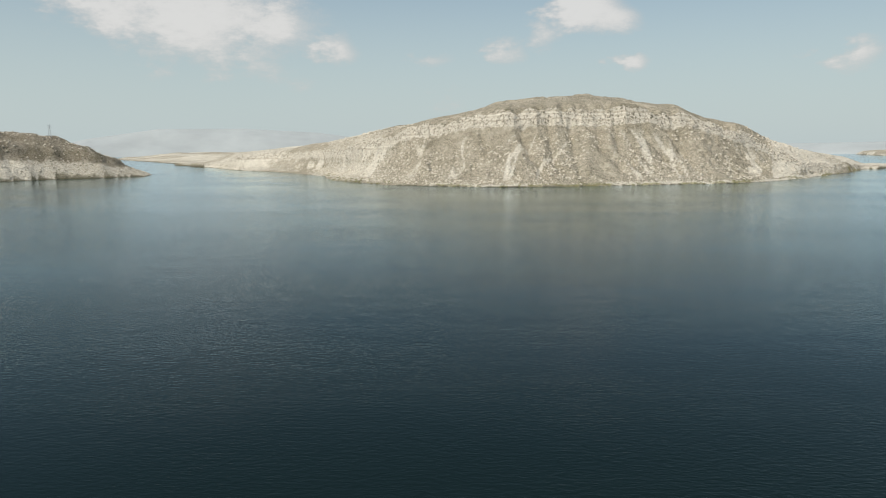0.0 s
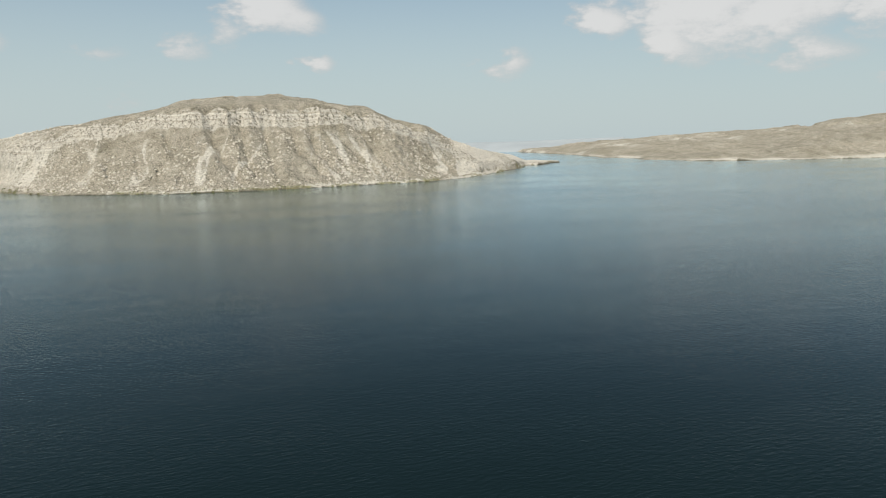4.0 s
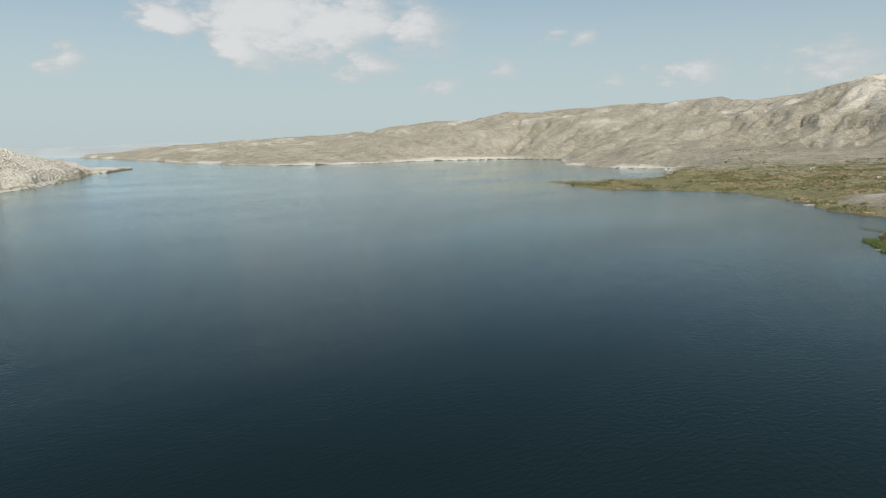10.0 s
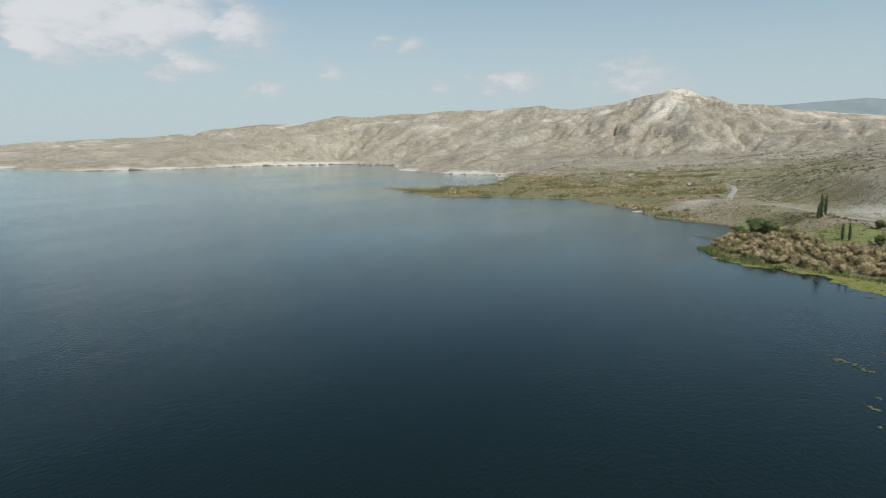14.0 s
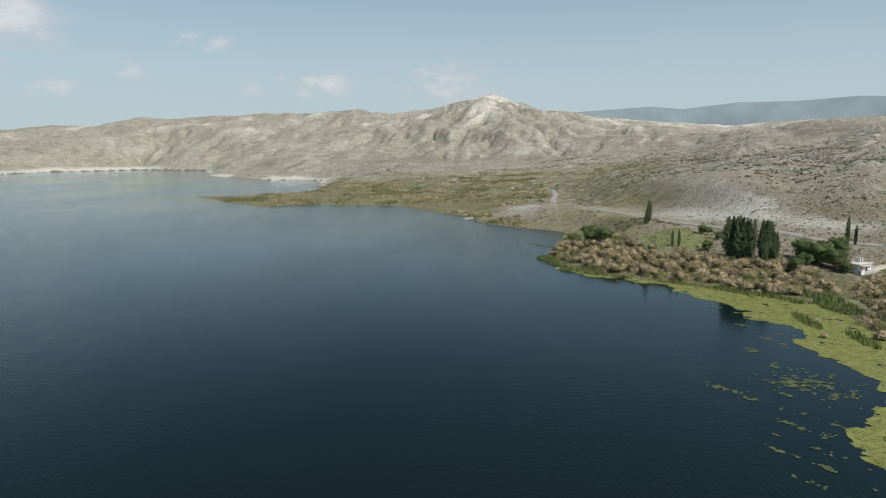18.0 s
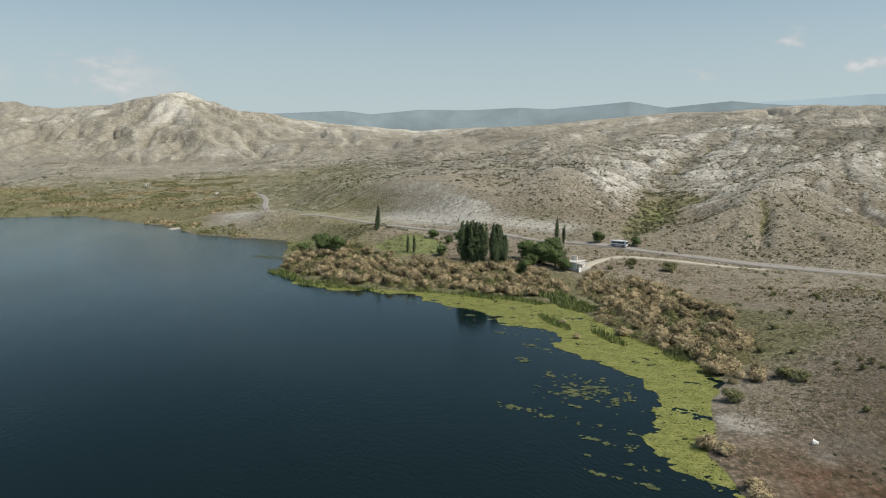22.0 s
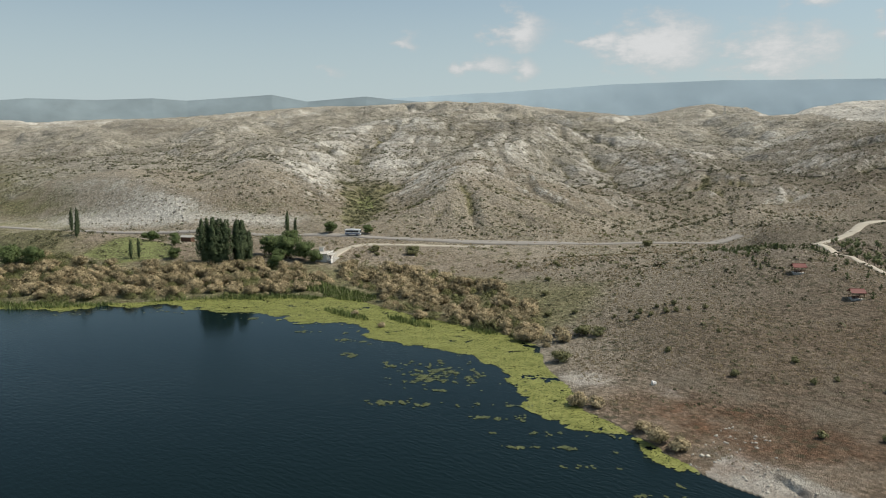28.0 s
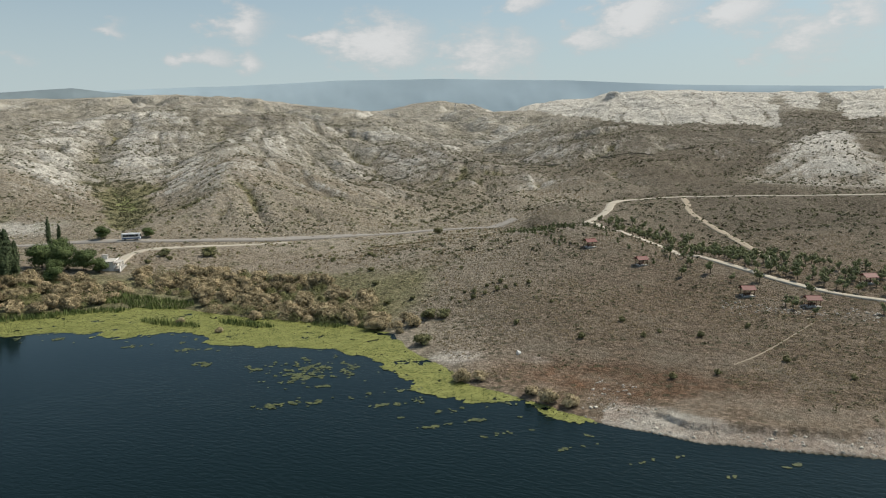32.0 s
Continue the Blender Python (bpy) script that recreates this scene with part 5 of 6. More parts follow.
spots = [(111, -134), (108, -137), (105.5, -140), (114, -136.5), (109, -141), (101, -145), (99, -148), (103, -143), (96, -151), (107, -146), (112, -141), (104, -150), (60, -118), (57, -122), (66, -126), (44, -99), (85, -133), (73, -112), (90, -118), (120, -160), (127, -166), (31, -112), (20, -105), (12, -118), (48, -121), (38, -131)]
for i, (x, y) in enumerate(spots):
    plant(small_shrub, x, y, i * 47, 0.65 + 0.5 * ((i * 37) % 10) / 10)


# ---- young orchard ----
sapling = make_tree("orchard_sapling", 3.6, (1.35, 1.35, 1.25), 420, 0.34, SAPLING_LEAF, "young leafy orchard tree in dry soil", "tree", tree_rng, base=0.35, lumps=6, limbs=4)
plant(sapling, 94, -234, 0, 1.0, first=True, group="young orchard trees")
cone = make_tree("young_conifer", 1.8, (0.5, 0.5), 220, 0.22, WILLOW_LEAF, "small dark young conifer planted in a row", "tree", tree_rng, base=0.05, limbs=3, column=True)
plant(cone, 122, -240, 0, 1.0, first=True, group="planted young conifers")


def orchard():
    rng = np.random.default_rng(9)
    n = 0
    lane = smooth_line(ORCHARD_ROAD, 3.5)
    t = np.gradient(lane, axis=0)
    t /= np.linalg.norm(t, axis=1)[:, None]
    side = np.stack([-t[:, 1], t[:, 0]], 1)
    for off in (-17, -10.5, -4.5, 3.4, 6.8, 10.5, 14.5, 19, 24):
        for i in range(1, len(lane)):
            x, y = lane[i] + side[i] * off + rng.normal(size=2) * 0.7
            if rng.random() < (0.72 if off < 0 else 0.16 + 0.012 * off) or x < -2 or (off < 0 and i < len(lane) * 0.3):
                continue
            small = off < -9 and i < len(lane) * 0.55
            if small:
                plant(cone, x, y, rng.uniform(0, 360), rng.uniform(0.7, 1.3))
            else:
                plant(sapling, x, y, rng.uniform(0, 360), rng.uniform(0.65, 1.25) * (1.0 if off > 0 else 1.05))
            n += 1
    for x0, y0, x1, y1, n in ((109.5, -239.5, 84, -213, 13), (114.5, -229, 92, -203, 12), (125, -227, 94, -191, 17), (123, -214.5, 95, -187.5, 14), (119.5, -233.5, 99, -211, 10)):
        for i in range(n):
            k = i / (n - 1)
            if rng.random() < 0.88:
                plant(cone, x0 + (x1 - x0) * k + rng.normal() * 0.3, y0 + (y1 - y0) * k + rng.normal() * 0.3, rng.uniform(0, 360), rng.uniform(0.8, 1.35))


orchard()


# ---- picnic shelters ----
def make_gazebo():
    top = new("picnic_shelter")
    part("floor_slab", boxed(-2.2, 2.2, -2.0, 2.0, -0.5, 0.15, 0.03), CONCRETE, top, "pale concrete slab")
    for x in (-1.8, 1.8):
        for y in (-1.6, 1.6):
            part("post", boxed(x - 0.08, x + 0.08, y - 0.08, y + 0.08, 0.15, 2.3, 0.01), DARK_WOOD, top)
    for s in (-1, 1):
        bm = bmesh.new()
        lo, hi = [], []
        for x in (-2.4, 2.4):
            lo.append((x, s * 2.25, 2.12))
            hi.append((x, 0.0, 3.25))
        vs = [bm.verts.new(p) for p in (lo[0], lo[1], hi[1], hi[0])] + [bm.verts.new((p[0], p[1], p[2] + 0.09)) for p in (lo[0], lo[1], hi[1], hi[0])]
        for q in ((0, 1, 2, 3), (7, 6, 5, 4), (0, 4, 5, 1), (1, 5, 6, 2), (2, 6, 7, 3), (3, 7, 4, 0)):
            bm.faces.new([vs[i] for i in q])
        bmesh.ops.recalc_face_normals(bm, faces=bm.faces)
        part("roof_slope", bm, RED_ROOF, top, "faded red roof sheet")
        part("rail", boxed(-1.75, 1.75, s * 1.6 - 0.04, s * 1.6 + 0.04, 0.85, 0.95), DARK_WOOD, top)
        part("beam", boxed(-2.1, 2.1, s * 1.6 - 0.07, s * 1.6 + 0.07, 2.2, 2.34), DARK_WOOD, top)
        part("bench", boxed(-1.2, 1.2, s * 0.95 - 0.18, s * 0.95 + 0.18, 0.52, 0.58), DARK_WOOD, top)
        for x in (-0.9, 0.9):
            part("bench_leg", boxed(x - 0.05, x + 0.05, s * 0.95 - 0.12, s * 0.95 + 0.12, 0.15, 0.52), DARK_WOOD, top)
    part("table_top", boxed(-1.1, 1.1, -0.42, 0.42, 0.86, 0.92), DARK_WOOD, top)
    for x in (-0.8, 0.8):
        part("table_leg", boxed(x - 0.06, x + 0.06, -0.2, 0.2, 0.15, 0.86), DARK_WOOD, top)
    bm = bar(bmesh.new(), (-2.45, 0, 3.33), (2.45, 0, 3.33), 0.09)
    part("ridge_cap", bm, RED_ROOF, top)
    return tagged(top, "red-roofed open picnic shelter on a concrete slab", "shelter", "picnic shelters")


shelter = make_gazebo()
shelter.scale = (0.76, 0.76, 0.8)
for i, (x, y, turn) in enumerate(((85.4, -189.6, 35), (67.6, -178.4, 35), (37.8, -155.2, 20), (22.9, -150.7, 15), (7.9, -170.3, 25))):
    m = pose(x, y, height(x, y) - 0.02, 0, 0, turn)
    if i == 0:
        shelter.matrix_basis = m @ Matrix.Diagonal((0.76, 0.76, 0.8, 1))
    else:
        copy_thing(shelter, m)


# ---- farmhouse ----
def make_window(parent, x, z, y, w=1.0, h=1.0):
    win = part("window", boxed(x - w / 2, x + w / 2, y - 0.05, y + 0.05, z - h / 2, z + h / 2), PLASTER, parent, "white window frame")
    for s in (-1, 1):
        part("pane", boxed(x + s * w * 0.24 - w * 0.2, x + s * w * 0.24 + w * 0.2, y - 0.062, y + 0.062, z - h * 0.42, z + h * 0.42), GLASS, win)
    part("sill", boxed(x - w / 2 - 0.08, x + w / 2 + 0.08, y - 0.16, y + 0.16, z - h / 2 - 0.08, z - h / 2 - 0.01), CONCRETE, win)


def make_house():
    top = new("farmhouse")
    part("wall", boxed(-4.6, 4.6, -3.2, 3.2, -1.0, 2.9, 0.02), PLASTER, top, "white plastered wall")
    part("roof", boxed(-5.0, 5.0, -3.6, 3.6, 2.9, 3.12, 0.02), CONCRETE, top, "flat pale concrete roof")
    part("parapet", boxed(-5.0, 5.0, -3.6, -3.42, 3.12, 3.42), PLASTER, top)
    tower = part("stair_tower", boxed(2.4, 4.4, 0.6, 2.8, 3.12, 5.0, 0.02), PLASTER, top, "small white roof room")
    part("tower_door", boxed(3.0, 3.8, 0.54, 0.62, 3.14, 4.9), DARK_WOOD, tower)
    part("tower_cap", boxed(2.2, 4.6, 0.4, 3.0, 5.0, 5.15), CONCRETE, tower)
    for x in (-3.2, -0.4, 2.8):
        make_window(top, x, 1.6, -3.22)
    door = part("door", boxed(0.75, 1.7, -3.27, -3.19, -0.1, 2.05), DARK_WOOD, top, "brown timber door")
    part("handle", boxed(0.85, 0.9, -3.33, -3.27, 0.95, 1.1), STEEL, door)
    part("porch_slab", boxed(-5.2, 5.4, -6.2, -3.3, -1.0, 0.05), CONCRETE, top)
    part("porch_roof", boxed(-5.2, 2.0, -6.0, -3.3, 2.55, 2.68), CONCRETE, top)
    for x in (-5.0, -2.6, 0.2, 1.85):
        part("porch_post", boxed(x - 0.1, x + 0.1, -5.9, -5.7, 0.05, 2.55), PLASTER, top)
    part("yard_wall", boxed(-7.5, -5.2, -6.2, -6.0, -1.0, 1.1), PLASTER, top)
    return tagged(top, "low white farmhouse with a flat roof under trees", "house")


house = make_house()
house.matrix_basis = pose(251.5, -144.5, height(251.5, -144.5) + 0.3, 0, 0, -55) @ Matrix.Diagonal((0.85, 0.85, 0.85, 1))


def make_shed(name, w, d, h, label, wall, roof):
    top = new(name)
    part("wall", boxed(-w / 2, w / 2, -d / 2, d / 2, -0.6, h, 0.02), wall, top)
    bm = bmesh.new()
    e = 0.3
    ridge = h + w * 0.18
    v = [bm.verts.new(p) for p in ((-w / 2 - e, -d / 2 - e, h - 0.05), (w / 2 + e, -d / 2 - e, h - 0.05), (w / 2 + e, d / 2 + e, h - 0.05), (-w / 2 - e, d / 2 + e, h - 0.05), (-w / 2 - e, 0, ridge), (w / 2 + e, 0, ridge))]
    for q in ((0, 1, 5, 4), (2, 3, 4, 5), (1, 2, 5), (3, 0, 4), (3, 2, 1, 0)):
        bm.faces.new([v[i] for i in q])
    part("roof", bm, roof, top)
    part("door", boxed(-0.5, 0.5, -d / 2 - 0.05, -d / 2 + 0.03, -0.1, min(2.0, h * 0.8)), DARK_WOOD, top)
    part("window", boxed(w * 0.22, w * 0.22 + 0.8, -d / 2 - 0.04, -d / 2 + 0.03, 0.9, 1.6), GLASS, top)
    return tagged(top, label, "shed")


pump = make_shed("pump_house", 4.0, 3.2, 2.4, "small white pump house beside the shore road", PLASTER, RED_ROOF)
pump.matrix_basis = pose(510, -38.5, height(510, -38.5), 0, 0, -80)
for i, (x, y, turn, big) in enumerate(((884, 114, 20, 0.8), (850, 70, -70, 0.9), (732, -4, -60, 0.7), (1130, 330, 30, 1.0))):
    s = copy_thing(pump, pose(x, y, height(x, y), 0, 0, turn))
    s.name = "field_shed"
    for piece in s.children:
        if piece.name.startswith("roof"):
            piece.data = piece.data.copy()
            piece.data.materials[0] = CONCRETE
    s.scale = (big, big * 1.2, big * 0.9)
    tagged(s, "small pale field shed on the lakeside plain", "shed", "field sheds")
lean = make_shed("farm_shed", 5.0, 3.0, 2.2, "low brown farm shed beside the fields", DARK_WOOD, CONCRETE)
lean.matrix_basis = pose(322, -122, height(322, -122), 0, 0, 30)


def make_ramp():
    top = new("boat_ramp")
    part("slab", boxed(-14, 14, -2.2, 2.2, -1.0, 0.35, 0.05), CONCRETE, top, "pale concrete slab")
    for s in (-1, 1):
        part("kerb", boxed(-14, 14, s * 2.2 - 0.15, s * 2.2 + 0.15, 0.3, 0.6, 0.02), CONCRETE, top)
    top.matrix_basis = pose(490, 14, 0.3, 0, -1.5, -55)
    return tagged(top, "pale concrete boat ramp running into the lake", "ramp")


make_ramp()


# ---- coach on the road ----
def make_bus():
    top = new("minibus")
    body = part("body", boxed(-3.7, 3.7, -1.15, 1.15, 0.45, 2.95, 0.16), WHITE_PAINT, top, "white coach body")
    part("stripe", boxed(-3.5, 3.5, -1.17, 1.17, 0.75, 1.15), BLUE_PAINT, body, "dark blue side stripe")
    for s in (-1, 1):
        for i in range(5):
            x = -3.1 + i * 1.22
            part("side_window", boxed(x, x + 1.1, s * 1.155 - 0.02, s * 1.155 + 0.02, 1.6, 2.45), GLASS, body)
        for x in (-2.3, 2.2):
            wheel = part("wheel", bar(bmesh.new(), (x, s * 0.85, 0.46), (x, s * 1.18, 0.46), 0.46, 20), TYRE, top)
            part("rim", bar(bmesh.new(), (x, s * 1.17, 0.46), (x, s * 1.2, 0.46), 0.25, 14), STEEL, wheel)
        part("headlight", boxed(3.66, 3.73, s * 0.8 - 0.2, s * 0.8 + 0.2, 0.85, 1.05), LAMP, top)
        part("mirror", boxed(3.6, 3.75, s * 1.3 - 0.1, s * 1.3 + 0.1, 1.8, 2.3), BLUE_PAINT, top)
    part("windscreen", boxed(3.67, 3.73, -1.0, 1.0, 1.4, 2.55), GLASS, body)
    part("rear_window", boxed(-3.73, -3.67, -0.95, 0.95, 1.6, 2.45), GLASS, body)
    part("roof_unit", boxed(-1.2, 0.8, -0.7, 0.7, 2.95, 3.15, 0.05), WHITE_PAINT, top)
    part("bumper", boxed(3.68, 3.82, -1.1, 1.1, 0.45, 0.72, 0.03), BLUE_PAINT, top)
    return tagged(top, "white minibus with a blue stripe on the road", "bus")


bus = make_bus()
bus.matrix_basis = pose(278.5, -182.0, height(278.5, -182.0) + 0.24, 0, 0, -143)


# ---- power pylons and mast ----
def make_pylon(high=26.0):
    top = new("power_pylon")
    foot, neck = 3.0, 0.6
    corners = [(-1, -1), (1, -1), (1, 1), (-1, 1)]

    def at(c, k):
        w = foot + (neck - foot) * min(k / 0.8, 1)
        return (c[0] * w, c[1] * w, high * k)

    for c in corners:
        part("leg", bar(bmesh.new(), at(c, -0.04), at(c, 1.0), 0.18, 4, 0.12), STEEL, top)
    for lvl in range(7):
        k0, k1 = lvl / 8.0, (lvl + 1) / 8.0
        bm = bmesh.new()
        for i in range(4):
            a, b = corners[i], corners[(i + 1) % 4]
            bar(bm, at(a, k0), at(b, k1), 0.08, 4)
            bar(bm, at(b, k0), at(a, k1), 0.08, 4)
        part("brace", bm, STEEL, top)
    for k, w in ((0.78, 4.6), (0.89, 3.8), (0.98, 3.0)):
        bm = bmesh.new()
        bar(bm, (-w, 0, high * k), (w, 0, high * k), 0.14, 4)
        bar(bm, (-w, 0, high * k), (0, 0, high * (k + 0.05)), 0.08, 4)
        bar(bm, (w, 0, high * k), (0, 0, high * (k + 0.05)), 0.08, 4)
        part("cross_arm", bm, STEEL, top)
    return tagged(top, "grey steel lattice power pylon on the bare hill", "pylon", "power pylons")


pylon = make_pylon()
for i, (x, y, k) in enumerate(((-746, 964, 0.75), (-105, 1105, 0.55), (330, 1290, 0.6), (560, -1300, 0.9))):
    m = pose(x, y, height(x, y) - 0.3, 0, 0, 30)
    ob = pylon if i == 0 else copy_thing(pylon, m)
    ob.matrix_basis = m
    ob.scale = (k, k, k)

mound = new("gypsum_heap")
bm = bmesh.new()
bmesh.ops.create_cone(bm, cap_ends=True, segments=28, radius1=60, radius2=28, depth=16)
for v in bm.verts:
    v.co += Vector((3 * math.sin(v.co.x), 3 * math.cos(v.co.y * 1.3), v.co.z * 0.05))
part("heap", bm, QUARRY, mound)
mound.matrix_basis = pose(-470, 2280, height(-470, 2280) + 9, 0, 0, 0)
tagged(mound, "bright white gypsum heap behind the low cliffs", "heap")

marker = new("white_stone")
bm = bmesh.new()
bmesh.ops.create_icosphere(bm, subdivisions=2, radius=0.55)
for v in bm.verts:
    v.co *= 1 + 0.2 * math.sin(v.co.x * 7 + v.co.y * 5)
part("stone", bm, PLASTER, marker)
marker.matrix_basis = pose(84.5, -100.5, height(84.5, -100.5) + 0.3)
tagged(marker, "single white stone on the dry slope", "stone")


# ---- growth and stones past counting ----
def scatter(n, box_xy, keep, rng):
    x = rng.uniform(box_xy[0], box_xy[1], n)
    y = rng.uniform(box_xy[2], box_xy[3], n)
    z, zone, cover = surveyed(x, y)
    k = keep(x, y, z, zone, cover)
    return x[k], y[k], z[k]


def stuff(name, v, f, mat, label, category):
    ob = new(name, array_mesh(name, v, f, mat))
    return tagged(ob, label, category, kind="stuff")


def tufted(name, xs, ys, zs, size, per, leaf, mat, label, category, rng, squash=0.6, up=0.5):
    """Many low clumps, each of a few leaf sprays."""
    n = len(xs)
    s = size * rng.uniform(0.5, 1.25, n) * (1 + 0.35 * fbm(xs, ys, 11, 2, 61))
    d = rng.normal(size=(n, per, 3))
    d /= np.linalg.norm(d, axis=2)[:, :, None]
    d[:, :, 2] = np.abs(d[:, :, 2])
    far = rng.uniform(0.7, 1.05, (n, per, 1)) * np.array([1, 1, squash])
    p = np.stack([xs, ys, zs], 1)[:, None, :] + d * far * s[:, None, None]
    v, f = leaves(p.reshape(-1, 3), leaf, rng, d.reshape(-1, 3), 0.45)
    return stuff(name, v, f, mat, label, category)


def thickets():
    rng = np.random.default_rng(31)

    def inner(rim):
        return lambda x, y, z, zone, cover: (inside_by(rim, x, y) + 4 * fbm(x, y, 14, 2, 7) > 0) & (z > 0.04)

    gx, gy = (g.ravel() for g in np.meshgrid(np.arange(110, 345, 4.1), np.arange(-165, -25, 4.1)))
    xs, ys = gx + rng.uniform(-1.1, 1.1, len(gx)), gy + rng.uniform(-1.1, 1.1, len(gx))
    zs = surveyed(xs, ys)[0]
    k = inner(THICKET)(xs, ys, zs, 0, 0) | inner(THICKET_EAST)(xs, ys, zs, 0, 0)
    xs, ys, zs = xs[k], ys[k], zs[k]
    k = rng.random(len(xs)) < 0.52 + 0.6 * fbm(xs, ys, 20, 2, 19)
    for mask, mat, name, label in ((k, TAMARISK, "tamarisk_thicket", "dense straw-coloured tamarisk thicket along the shore"), (~k, TAMARISK_GREEN, "green_thicket", "olive green scrub mixed into the shore thicket")):
        tufted(name, xs[mask], ys[mask], zs[mask] + 0.1, 2.1, 420, 0.32, mat, label, "thicket", rng, 1.0)
    x, y, z = scatter(15000, (420, 960, -40, 345), lambda x, y, z, a, b: ((inside_by(THICKET_FAR, x, y) > 0) | (a[1] > 0.6)) & (z > 0.02) & (fbm(x, y, 26, 3, 12) > 0.16), rng)
    k = fbm(x, y, 30, 2, 13) > 0.05
    tufted("far_thicket", x[k], y[k], z[k], 2.8, 30, 1.0, SHRUB_LEAF, "dark olive scrub on the low green spit", "thicket", rng, 0.8)
    tufted("far_tan_thicket", x[~k], y[~k], z[~k], 2.2, 26, 1.0, TAMARISK, "straw-coloured scrub on the low green spit", "thicket", rng, 0.8)
    x, y, z = scatter(1500, (300, 520, -70, 10), lambda x, y, z, a, b: (z > 0.05) & (z < 2.5) & (fbm(x, y, 25, 2, 15) > 0.1), rng)
    tufted("bay_scrub", x, y, z, 1.5, 60, 0.5, TAMARISK_GREEN, "low scrub at the water's edge of the bay", "thicket", rng, 0.8)
    x, y, z = scatter(14000, (-330, 700, 640, 1500), lambda x, y, z, a, b: (z > 0.02) & (z < 3.0) & (fbm(x, y, 35, 2, 16) > 0.0), rng)
    tufted("mesa_shore_scrub", x, y, z, 2.0, 26, 1.0, SHRUB_LEAF, "dark scrub along the waterline under the mesa", "thicket", rng, 0.8)
    x, y, z = scatter(560, (150, 330, -560, -290), lambda x, y, z, zone, b: (along(GULLIES[1][0], x, y)[0] < 34) | (along(GULLIES[2][0], x, y)[0] < 18), rng)
    tufted("valley_scrub", x, y, z, 1.9, 60, 0.6, HILL_SCRUB, "green bushes scattered through the dry valley", "thicket", rng, 0.95)
    x, y, z = scatter(260, (150, 330, -300, -150), lambda x, y, z, zone, b: along(MAIN_ROAD, x, y)[0] > 6, rng)
    tufted("flat_scrub", x, y, z, 1.0, 70, 0.36, TAMARISK_GREEN, "low olive bushes on the grassy flats", "thicket", rng, 0.95)
    x, y, z = scatter(520, (258, 352, -150, -52), lambda x, y, z, zone, b: (fbm(x, y, 16, 2, 20) > 0.15) & (inside_by(GREEN_FIELD, x, y) < 0) & (inside_by(STRAW_FIELD, x, y) < 0) & (along(MAIN_ROAD, x, y)[0] > 7) & (along(FARM_LANE, x, y)[0] > 9), rng)
    tufted("farm_hedge", x, y, z, 1.6, 90, 0.4, HILL_SCRUB, "dark hedge bushes round the farm fields", "hedge", rng, 1.0)
    x, y, z = scatter(11000, (-120, 900, -800, -170), lambda x, y, z, zone, b: (z > 9) & (along(TRACK, x, y)[0] > 5) & (along(MAIN_ROAD, x, y)[0] > 9), rng)
    dip = (heights(x + 11, y) + heights(x - 11, y) + heights(x, y + 11) + heights(x, y - 11)) / 4 - z
    k = dip + 0.5 * fbm(x, y, 50, 3, 17) > 0.62
    tufted("hollow_scrub", x[k], y[k], z[k], 1.35, 26, 0.6, HILL_SCRUB, "dark green bushes gathered in the hollows of the hills", "scrub", rng, 0.85)
    x, y, z = scatter(7000, (270, 620, -620, -190), lambda x, y, z, zone, b: (zone[1] > 0.45) & (z > 6), rng)
    tufted("gully_scrub", x, y, z, 1.7, 44, 0.6, HILL_SCRUB, "green scrub in the gully beds", "thicket", rng, 0.9)


thickets()


def reeds():
    rng = np.random.default_rng(33)
    line = [(128, -113), (150, -112), (172, -111), (196, -113), (214, -105), (226, -92), (238, -76), (250, -55), (266, -37), (298, -28)]
    n = 120000
    x, y = rng.uniform(120, 305, n), rng.uniform(-122, -22, n)
    d, _ = along(line, x, y)
    k = ((d < 1.8 + 2.6 * fbm(x, y, 17, 2, 18)) & (x > 206)) | (np.hypot((x - 140) / 5, (y + 113) / 2) < 1) | ((np.hypot((x - 203) / 13, (y + 118) / 6) < 1) | (np.hypot((x - 222) / 11, (y + 119) / 8) < 1) | (np.hypot((x - 182) / 10, (y + 100.5) / 2.4) < 1)) | ((np.hypot((x - 162) / 9, (y + 107) / 2.2) < 1))
    x, y = x[k], y[k]
    z = np.maximum(surveyed(x, y)[0], 0.0)
    m = len(x)
    hgt = rng.uniform(0.7, 1.6, m)
    lean = rng.normal(size=(m, 2)) * 0.25
    w = rng.normal(size=(m, 2)) * 0.11
    v = np.stack([np.stack([x - w[:, 0], y - w[:, 1], z - 0.1], 1), np.stack([x + w[:, 0], y + w[:, 1], z - 0.1], 1), np.stack([x + lean[:, 0], y + lean[:, 1], z + hgt], 1)], 1)
    stuff("reeds", v.reshape(-1, 3), np.arange(3 * m).reshape(m, 3), REED, "bright green reed belt at the lake edge", "reeds")


reeds()

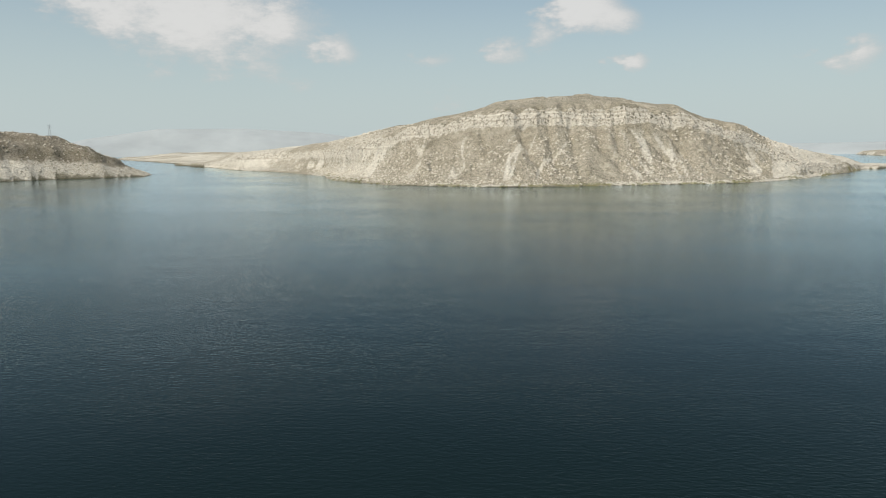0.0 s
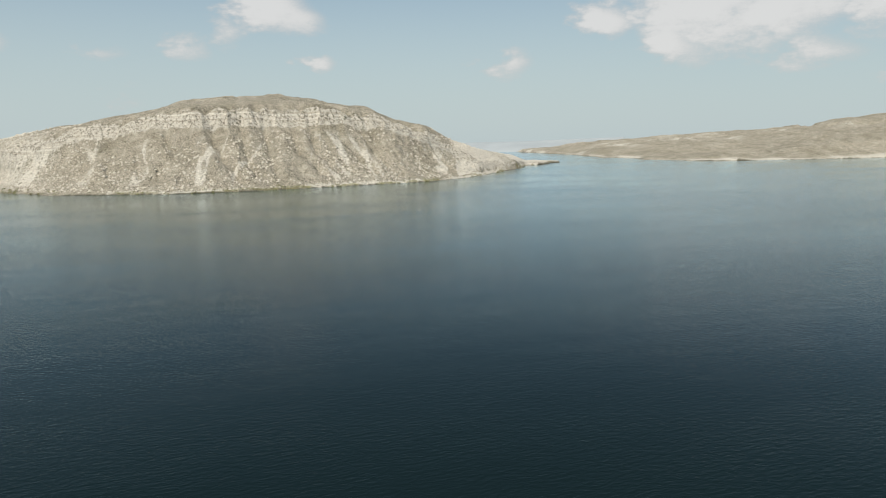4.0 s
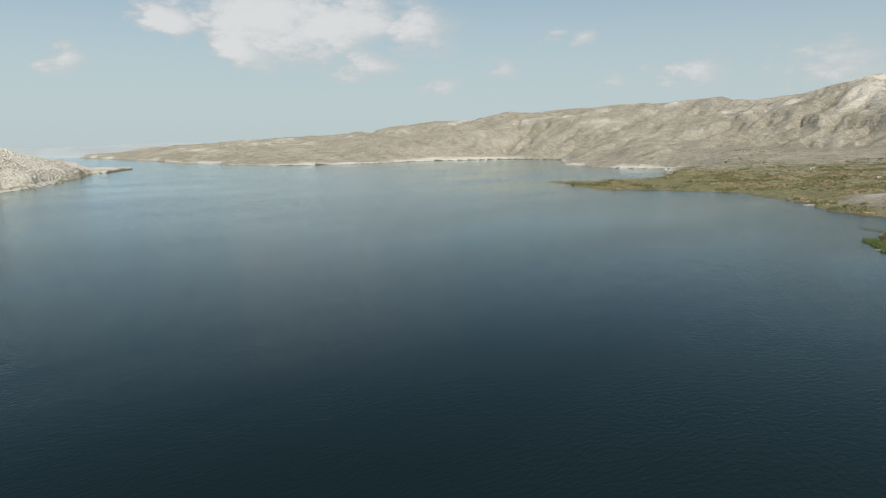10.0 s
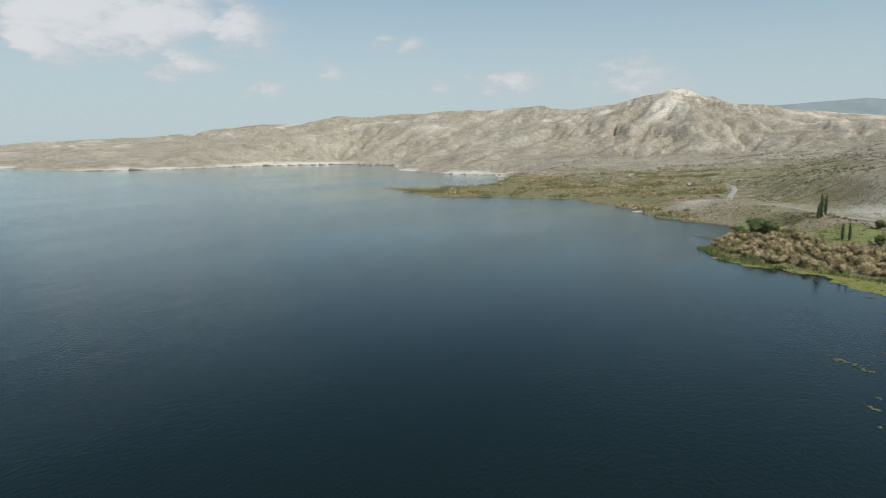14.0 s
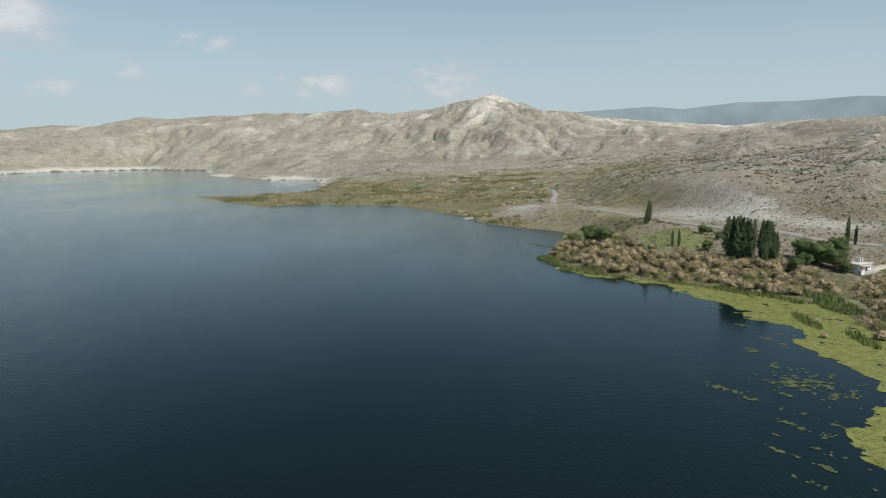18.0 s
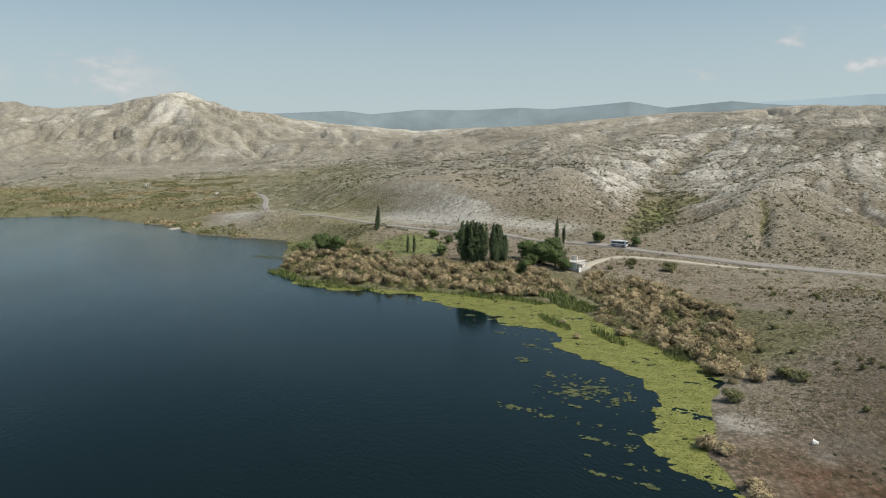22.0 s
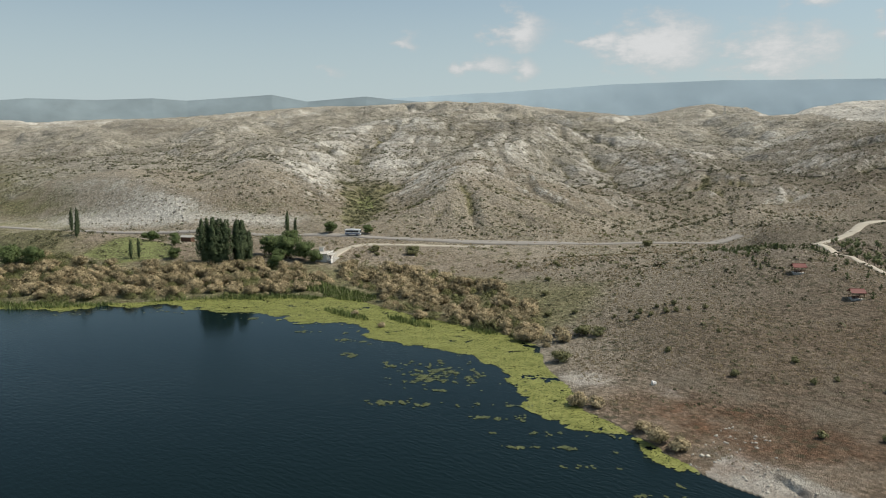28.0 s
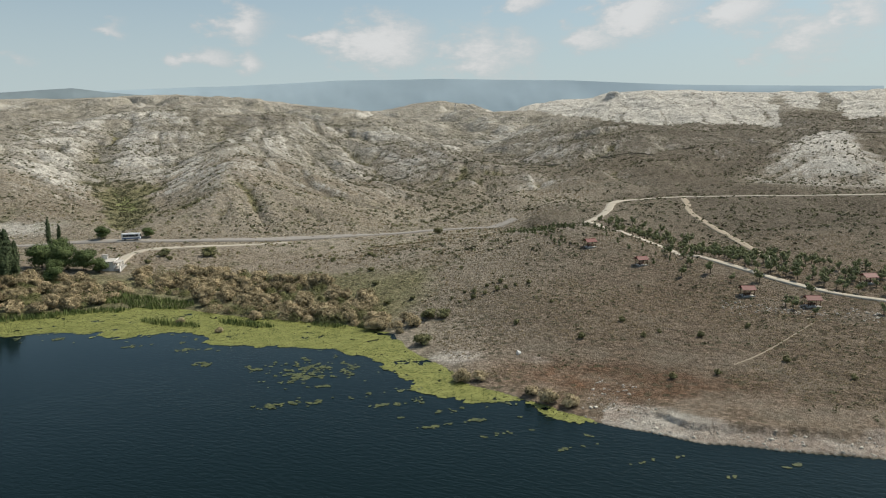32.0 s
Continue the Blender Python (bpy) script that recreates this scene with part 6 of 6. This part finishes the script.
ALGAE_RIM = [(61, -72.5), (68, -72), (79, -75), (91, -76), (98, -77), (107, -86), (118, -90), (127, -94), (142, -94), (159, -91), (171, -95), (187, -86), (205, -84), (216, -78), (232, -70), (243, -58), (252, -44), (268, -32), (280, -34),
    (262, -52), (248, -74), (232, -100), (212, -113), (196, -118), (160, -118), (125, -116), (110, -104), (100, -93), (90, -86), (78, -81), (66, -77)]
PATCHES = [(124, -77, 9, 5), (113, -65, 5, 2.2), (125, -78, 3.5, 2), (135, -77, 3.2, 1.6), (140, -64, 2.6, 1.2), (150, -75, 2.8, 1.5), (134, -80, 6, 2), (104, -72, 7, 1.2), (100, -68, 3, 1), (84, -65, 7, 0.7), (76, -63, 5, 0.6), (92, -66, 6, 0.8), (120, -70, 4, 1.2), (160, -82, 4, 1.5), (176, -80, 4, 1.2), (66, -60, 6, 0.5), (50, -63, 9, 0.5), (36, -64, 8, 0.5), (200, -78, 4, 1.2), (340, -30, 22, 4), (120, -60, 3, 1)]


def algae():
    """Flat floating mats, ragged at the rim, with loose rafts offshore."""
    step_m = 0.42
    gx, gy = np.meshgrid(np.arange(30, 365, step_m), np.arange(-120, -20, step_m))
    edge = inside_by(ALGAE_RIM, gx, gy) + 3.2 * fbm(gx, gy, 9, 4, 22, 0.6)
    ragged = fbm(gx, gy, 3.0, 4, 23, 0.65)
    on = (edge > 0.4) & (ragged > -1.05)
    raft = np.zeros(on.shape, bool)
    for px, py, pr, ph in PATCHES:
        a = 0.7
        u, w = (gx - px) * math.cos(a) + (gy - py) * math.sin(a), -(gx - px) * math.sin(a) + (gy - py) * math.cos(a)
        raft |= ((u / pr) ** 2 + (w / ph) ** 2 + 1.6 * ragged + 2.4 * fbm(gx, gy, 1.0, 2, 24) < -0.9)
    raft |= (edge > -7) & (fbm(gx, gy, 2.2, 4, 25, 0.6) > 1.1)
    rng = np.random.default_rng(35)
    for mask, name, mat, label in ((on, "algae", ALGAE, "yellow-green floating algae mat along the shore"), (raft & ~on, "algae_rafts", RAFT, "loose dull green algae rafts on dark water")):
        x, y = gx[mask], gy[mask]
        n = len(x)
        h = step_m * 0.55
        z = 0.05 + 0.03 * fbm(x, y, 2, 2, 26)
        j = rng.normal(size=(n, 4, 2)) * 0.08
        c = np.array([(-h, -h), (h, -h), (h, h), (-h, h)])
        v = np.concatenate([np.stack([x, y], 1)[:, None, :] + c[None] + j, np.repeat(z[:, None, None], 4, 1) + rng.uniform(0, 0.03, (n, 1, 1))], 2)
        stuff(name, v.reshape(-1, 3), np.arange(4 * n).reshape(n, 4), mat, label, "algae")


algae()


def ground_cover():
    rng = np.random.default_rng(41)
    dry = lambda x, y, z, zone, cover: (z > 0.5) & (zone[1] < 0.5) & (fbm(x, y, 30, 3, 28) > -0.35)
    x, y, z = scatter(26000, (0, 170, -260, -72), dry, rng)
    tufted("dry_tussocks", x, y, z, 0.3, 9, 0.24, DRY_TUFT, "dry grass tussocks over the brown slope", "grass", rng, 0.8)
    x, y, z = scatter(7000, (-70, 175, -330, -84), lambda x, y, z, zone, c: (z > 1.2) & (fbm(x, y, 18, 3, 27) > 0.0) & (along(TRACK, x, y)[0] > 4), rng)
    tufted("slope_scrub", x, y, z, 0.55, 14, 0.34, HILL_SCRUB, "small dark scrub dotted over the dry slope", "scrub", rng, 0.75)
    x, y, z = scatter(9000, (120, 420, -420, -120), dry, rng)
    tufted("slope_tussocks", x, y, z, 0.6, 8, 0.5, DRY_TUFT, "dry tussocks on the foot of the hills", "grass", rng, 0.8)
    x, y, z = scatter(16000, (-80, 900, -900, -60), lambda x, y, z, zone, c: (z > 6) & (zone[0] < 0.75) & (fbm(x, y, 60, 3, 29) > -0.1), rng)
    tufted("hill_scrub", x, y, z, 0.95, 9, 0.8, HILL_SCRUB, "dark low scrub dotted over the pale hills", "scrub", rng, 0.8)
    x, y, z = scatter(15000, (-160, 780, -760, -180), lambda x, y, z, zone, c: (z > 5) & (zone[0] < 0.8) & (fbm(x, y, 24, 3, 36) > -0.15) & (along(TRACK, x, y)[0] > 4) & (along(MAIN_ROAD, x, y)[0] > 8), rng)
    tufted("hillside_bushes", x, y, z, 1.2, 8, 1.0, HILL_SCRUB, "dark round bushes spread over the eroded hillsides", "scrub", rng, 0.85)
    x, y, z = scatter(5000, (420, 1300, -300, 300), lambda x, y, z, zone, c: (z > 1) & (fbm(x, y, 80, 3, 30) > 0.15), rng)
    tufted("plain_scrub", x, y, z, 1.5, 9, 1.2, HILL_SCRUB, "scattered scrub on the lakeside plain", "scrub", rng, 0.8)


ground_cover()


def boulders(name, xs, ys, zs, size, label, rng):
    """Angular blocks: jittered octahedra."""
    n = len(xs)
    o = np.array([(1, 0, 0), (0, 1, 0), (-1, 0, 0), (0, -1, 0), (0, 0, 1), (0, 0, -1)], float)
    v = o[None] * rng.uniform(0.6, 1.3, (n, 6, 1)) + rng.normal(size=(n, 6, 3)) * 0.22
    a = rng.uniform(0, 6.3, n)
    c, s = np.cos(a)[:, None], np.sin(a)[:, None]
    v = np.stack([v[:, :, 0] * c - v[:, :, 1] * s, v[:, :, 0] * s + v[:, :, 1] * c, v[:, :, 2] * 0.8], 2)
    v = v * (size * rng.uniform(0.35, 1.0, n) ** 1.7 * 1.6)[:, None, None] + np.stack([xs, ys, zs], 1)[:, None, :]
    t = np.array([(0, 1, 4), (1, 2, 4), (2, 3, 4), (3, 0, 4), (1, 0, 5), (2, 1, 5), (3, 2, 5), (0, 3, 5)])
    f = (np.arange(n)[:, None, None] * 6 + t[None]).reshape(-1, 3)
    return stuff(name, v.reshape(-1, 3), f, ROCK, label, "rocks")


def rocks():
    rng = np.random.default_rng(43)
    x, y, z = scatter(22000, (-450, 520, 660, 1150), lambda x, y, z, zone, c: (z > 2) & (z < 74) & (fbm(x, y, 45, 3, 32) > -0.25), rng)
    boulders("talus_boulders", x, y, z, 1.5, "fallen pale blocks over the mesa talus", rng)
    x, y, z = scatter(2500, (-900, -560, 760, 1150), lambda x, y, z, zone, c: z > 1, rng)
    boulders("headland_boulders", x, y, z, 1.4, "pale blocks on the headland", rng)
    x, y, z = scatter(1500, (-40, 66, -92, -68), lambda x, y, z, zone, c: (z > 0.0) & (z < 1.4), rng)
    boulders("beach_stones", x, y, z, 0.28, "white broken stones on the chalk beach", rng)
    x = rng.uniform(2, 44, 260)
    y = -146 + rng.normal(size=260) * 2.2
    boulders("loose_stones", x, y, heights(x, y), 0.3, "loose pale stones below the shelters", rng)
    x, y, z = scatter(5000, (100, 800, -900, -200), lambda x, y, z, zone, c: (z > 10) & (zone[0] > 0.4), rng)
    boulders("hill_stones", x, y, z, 0.9, "pale stones on the eroded hills", rng)


rocks()
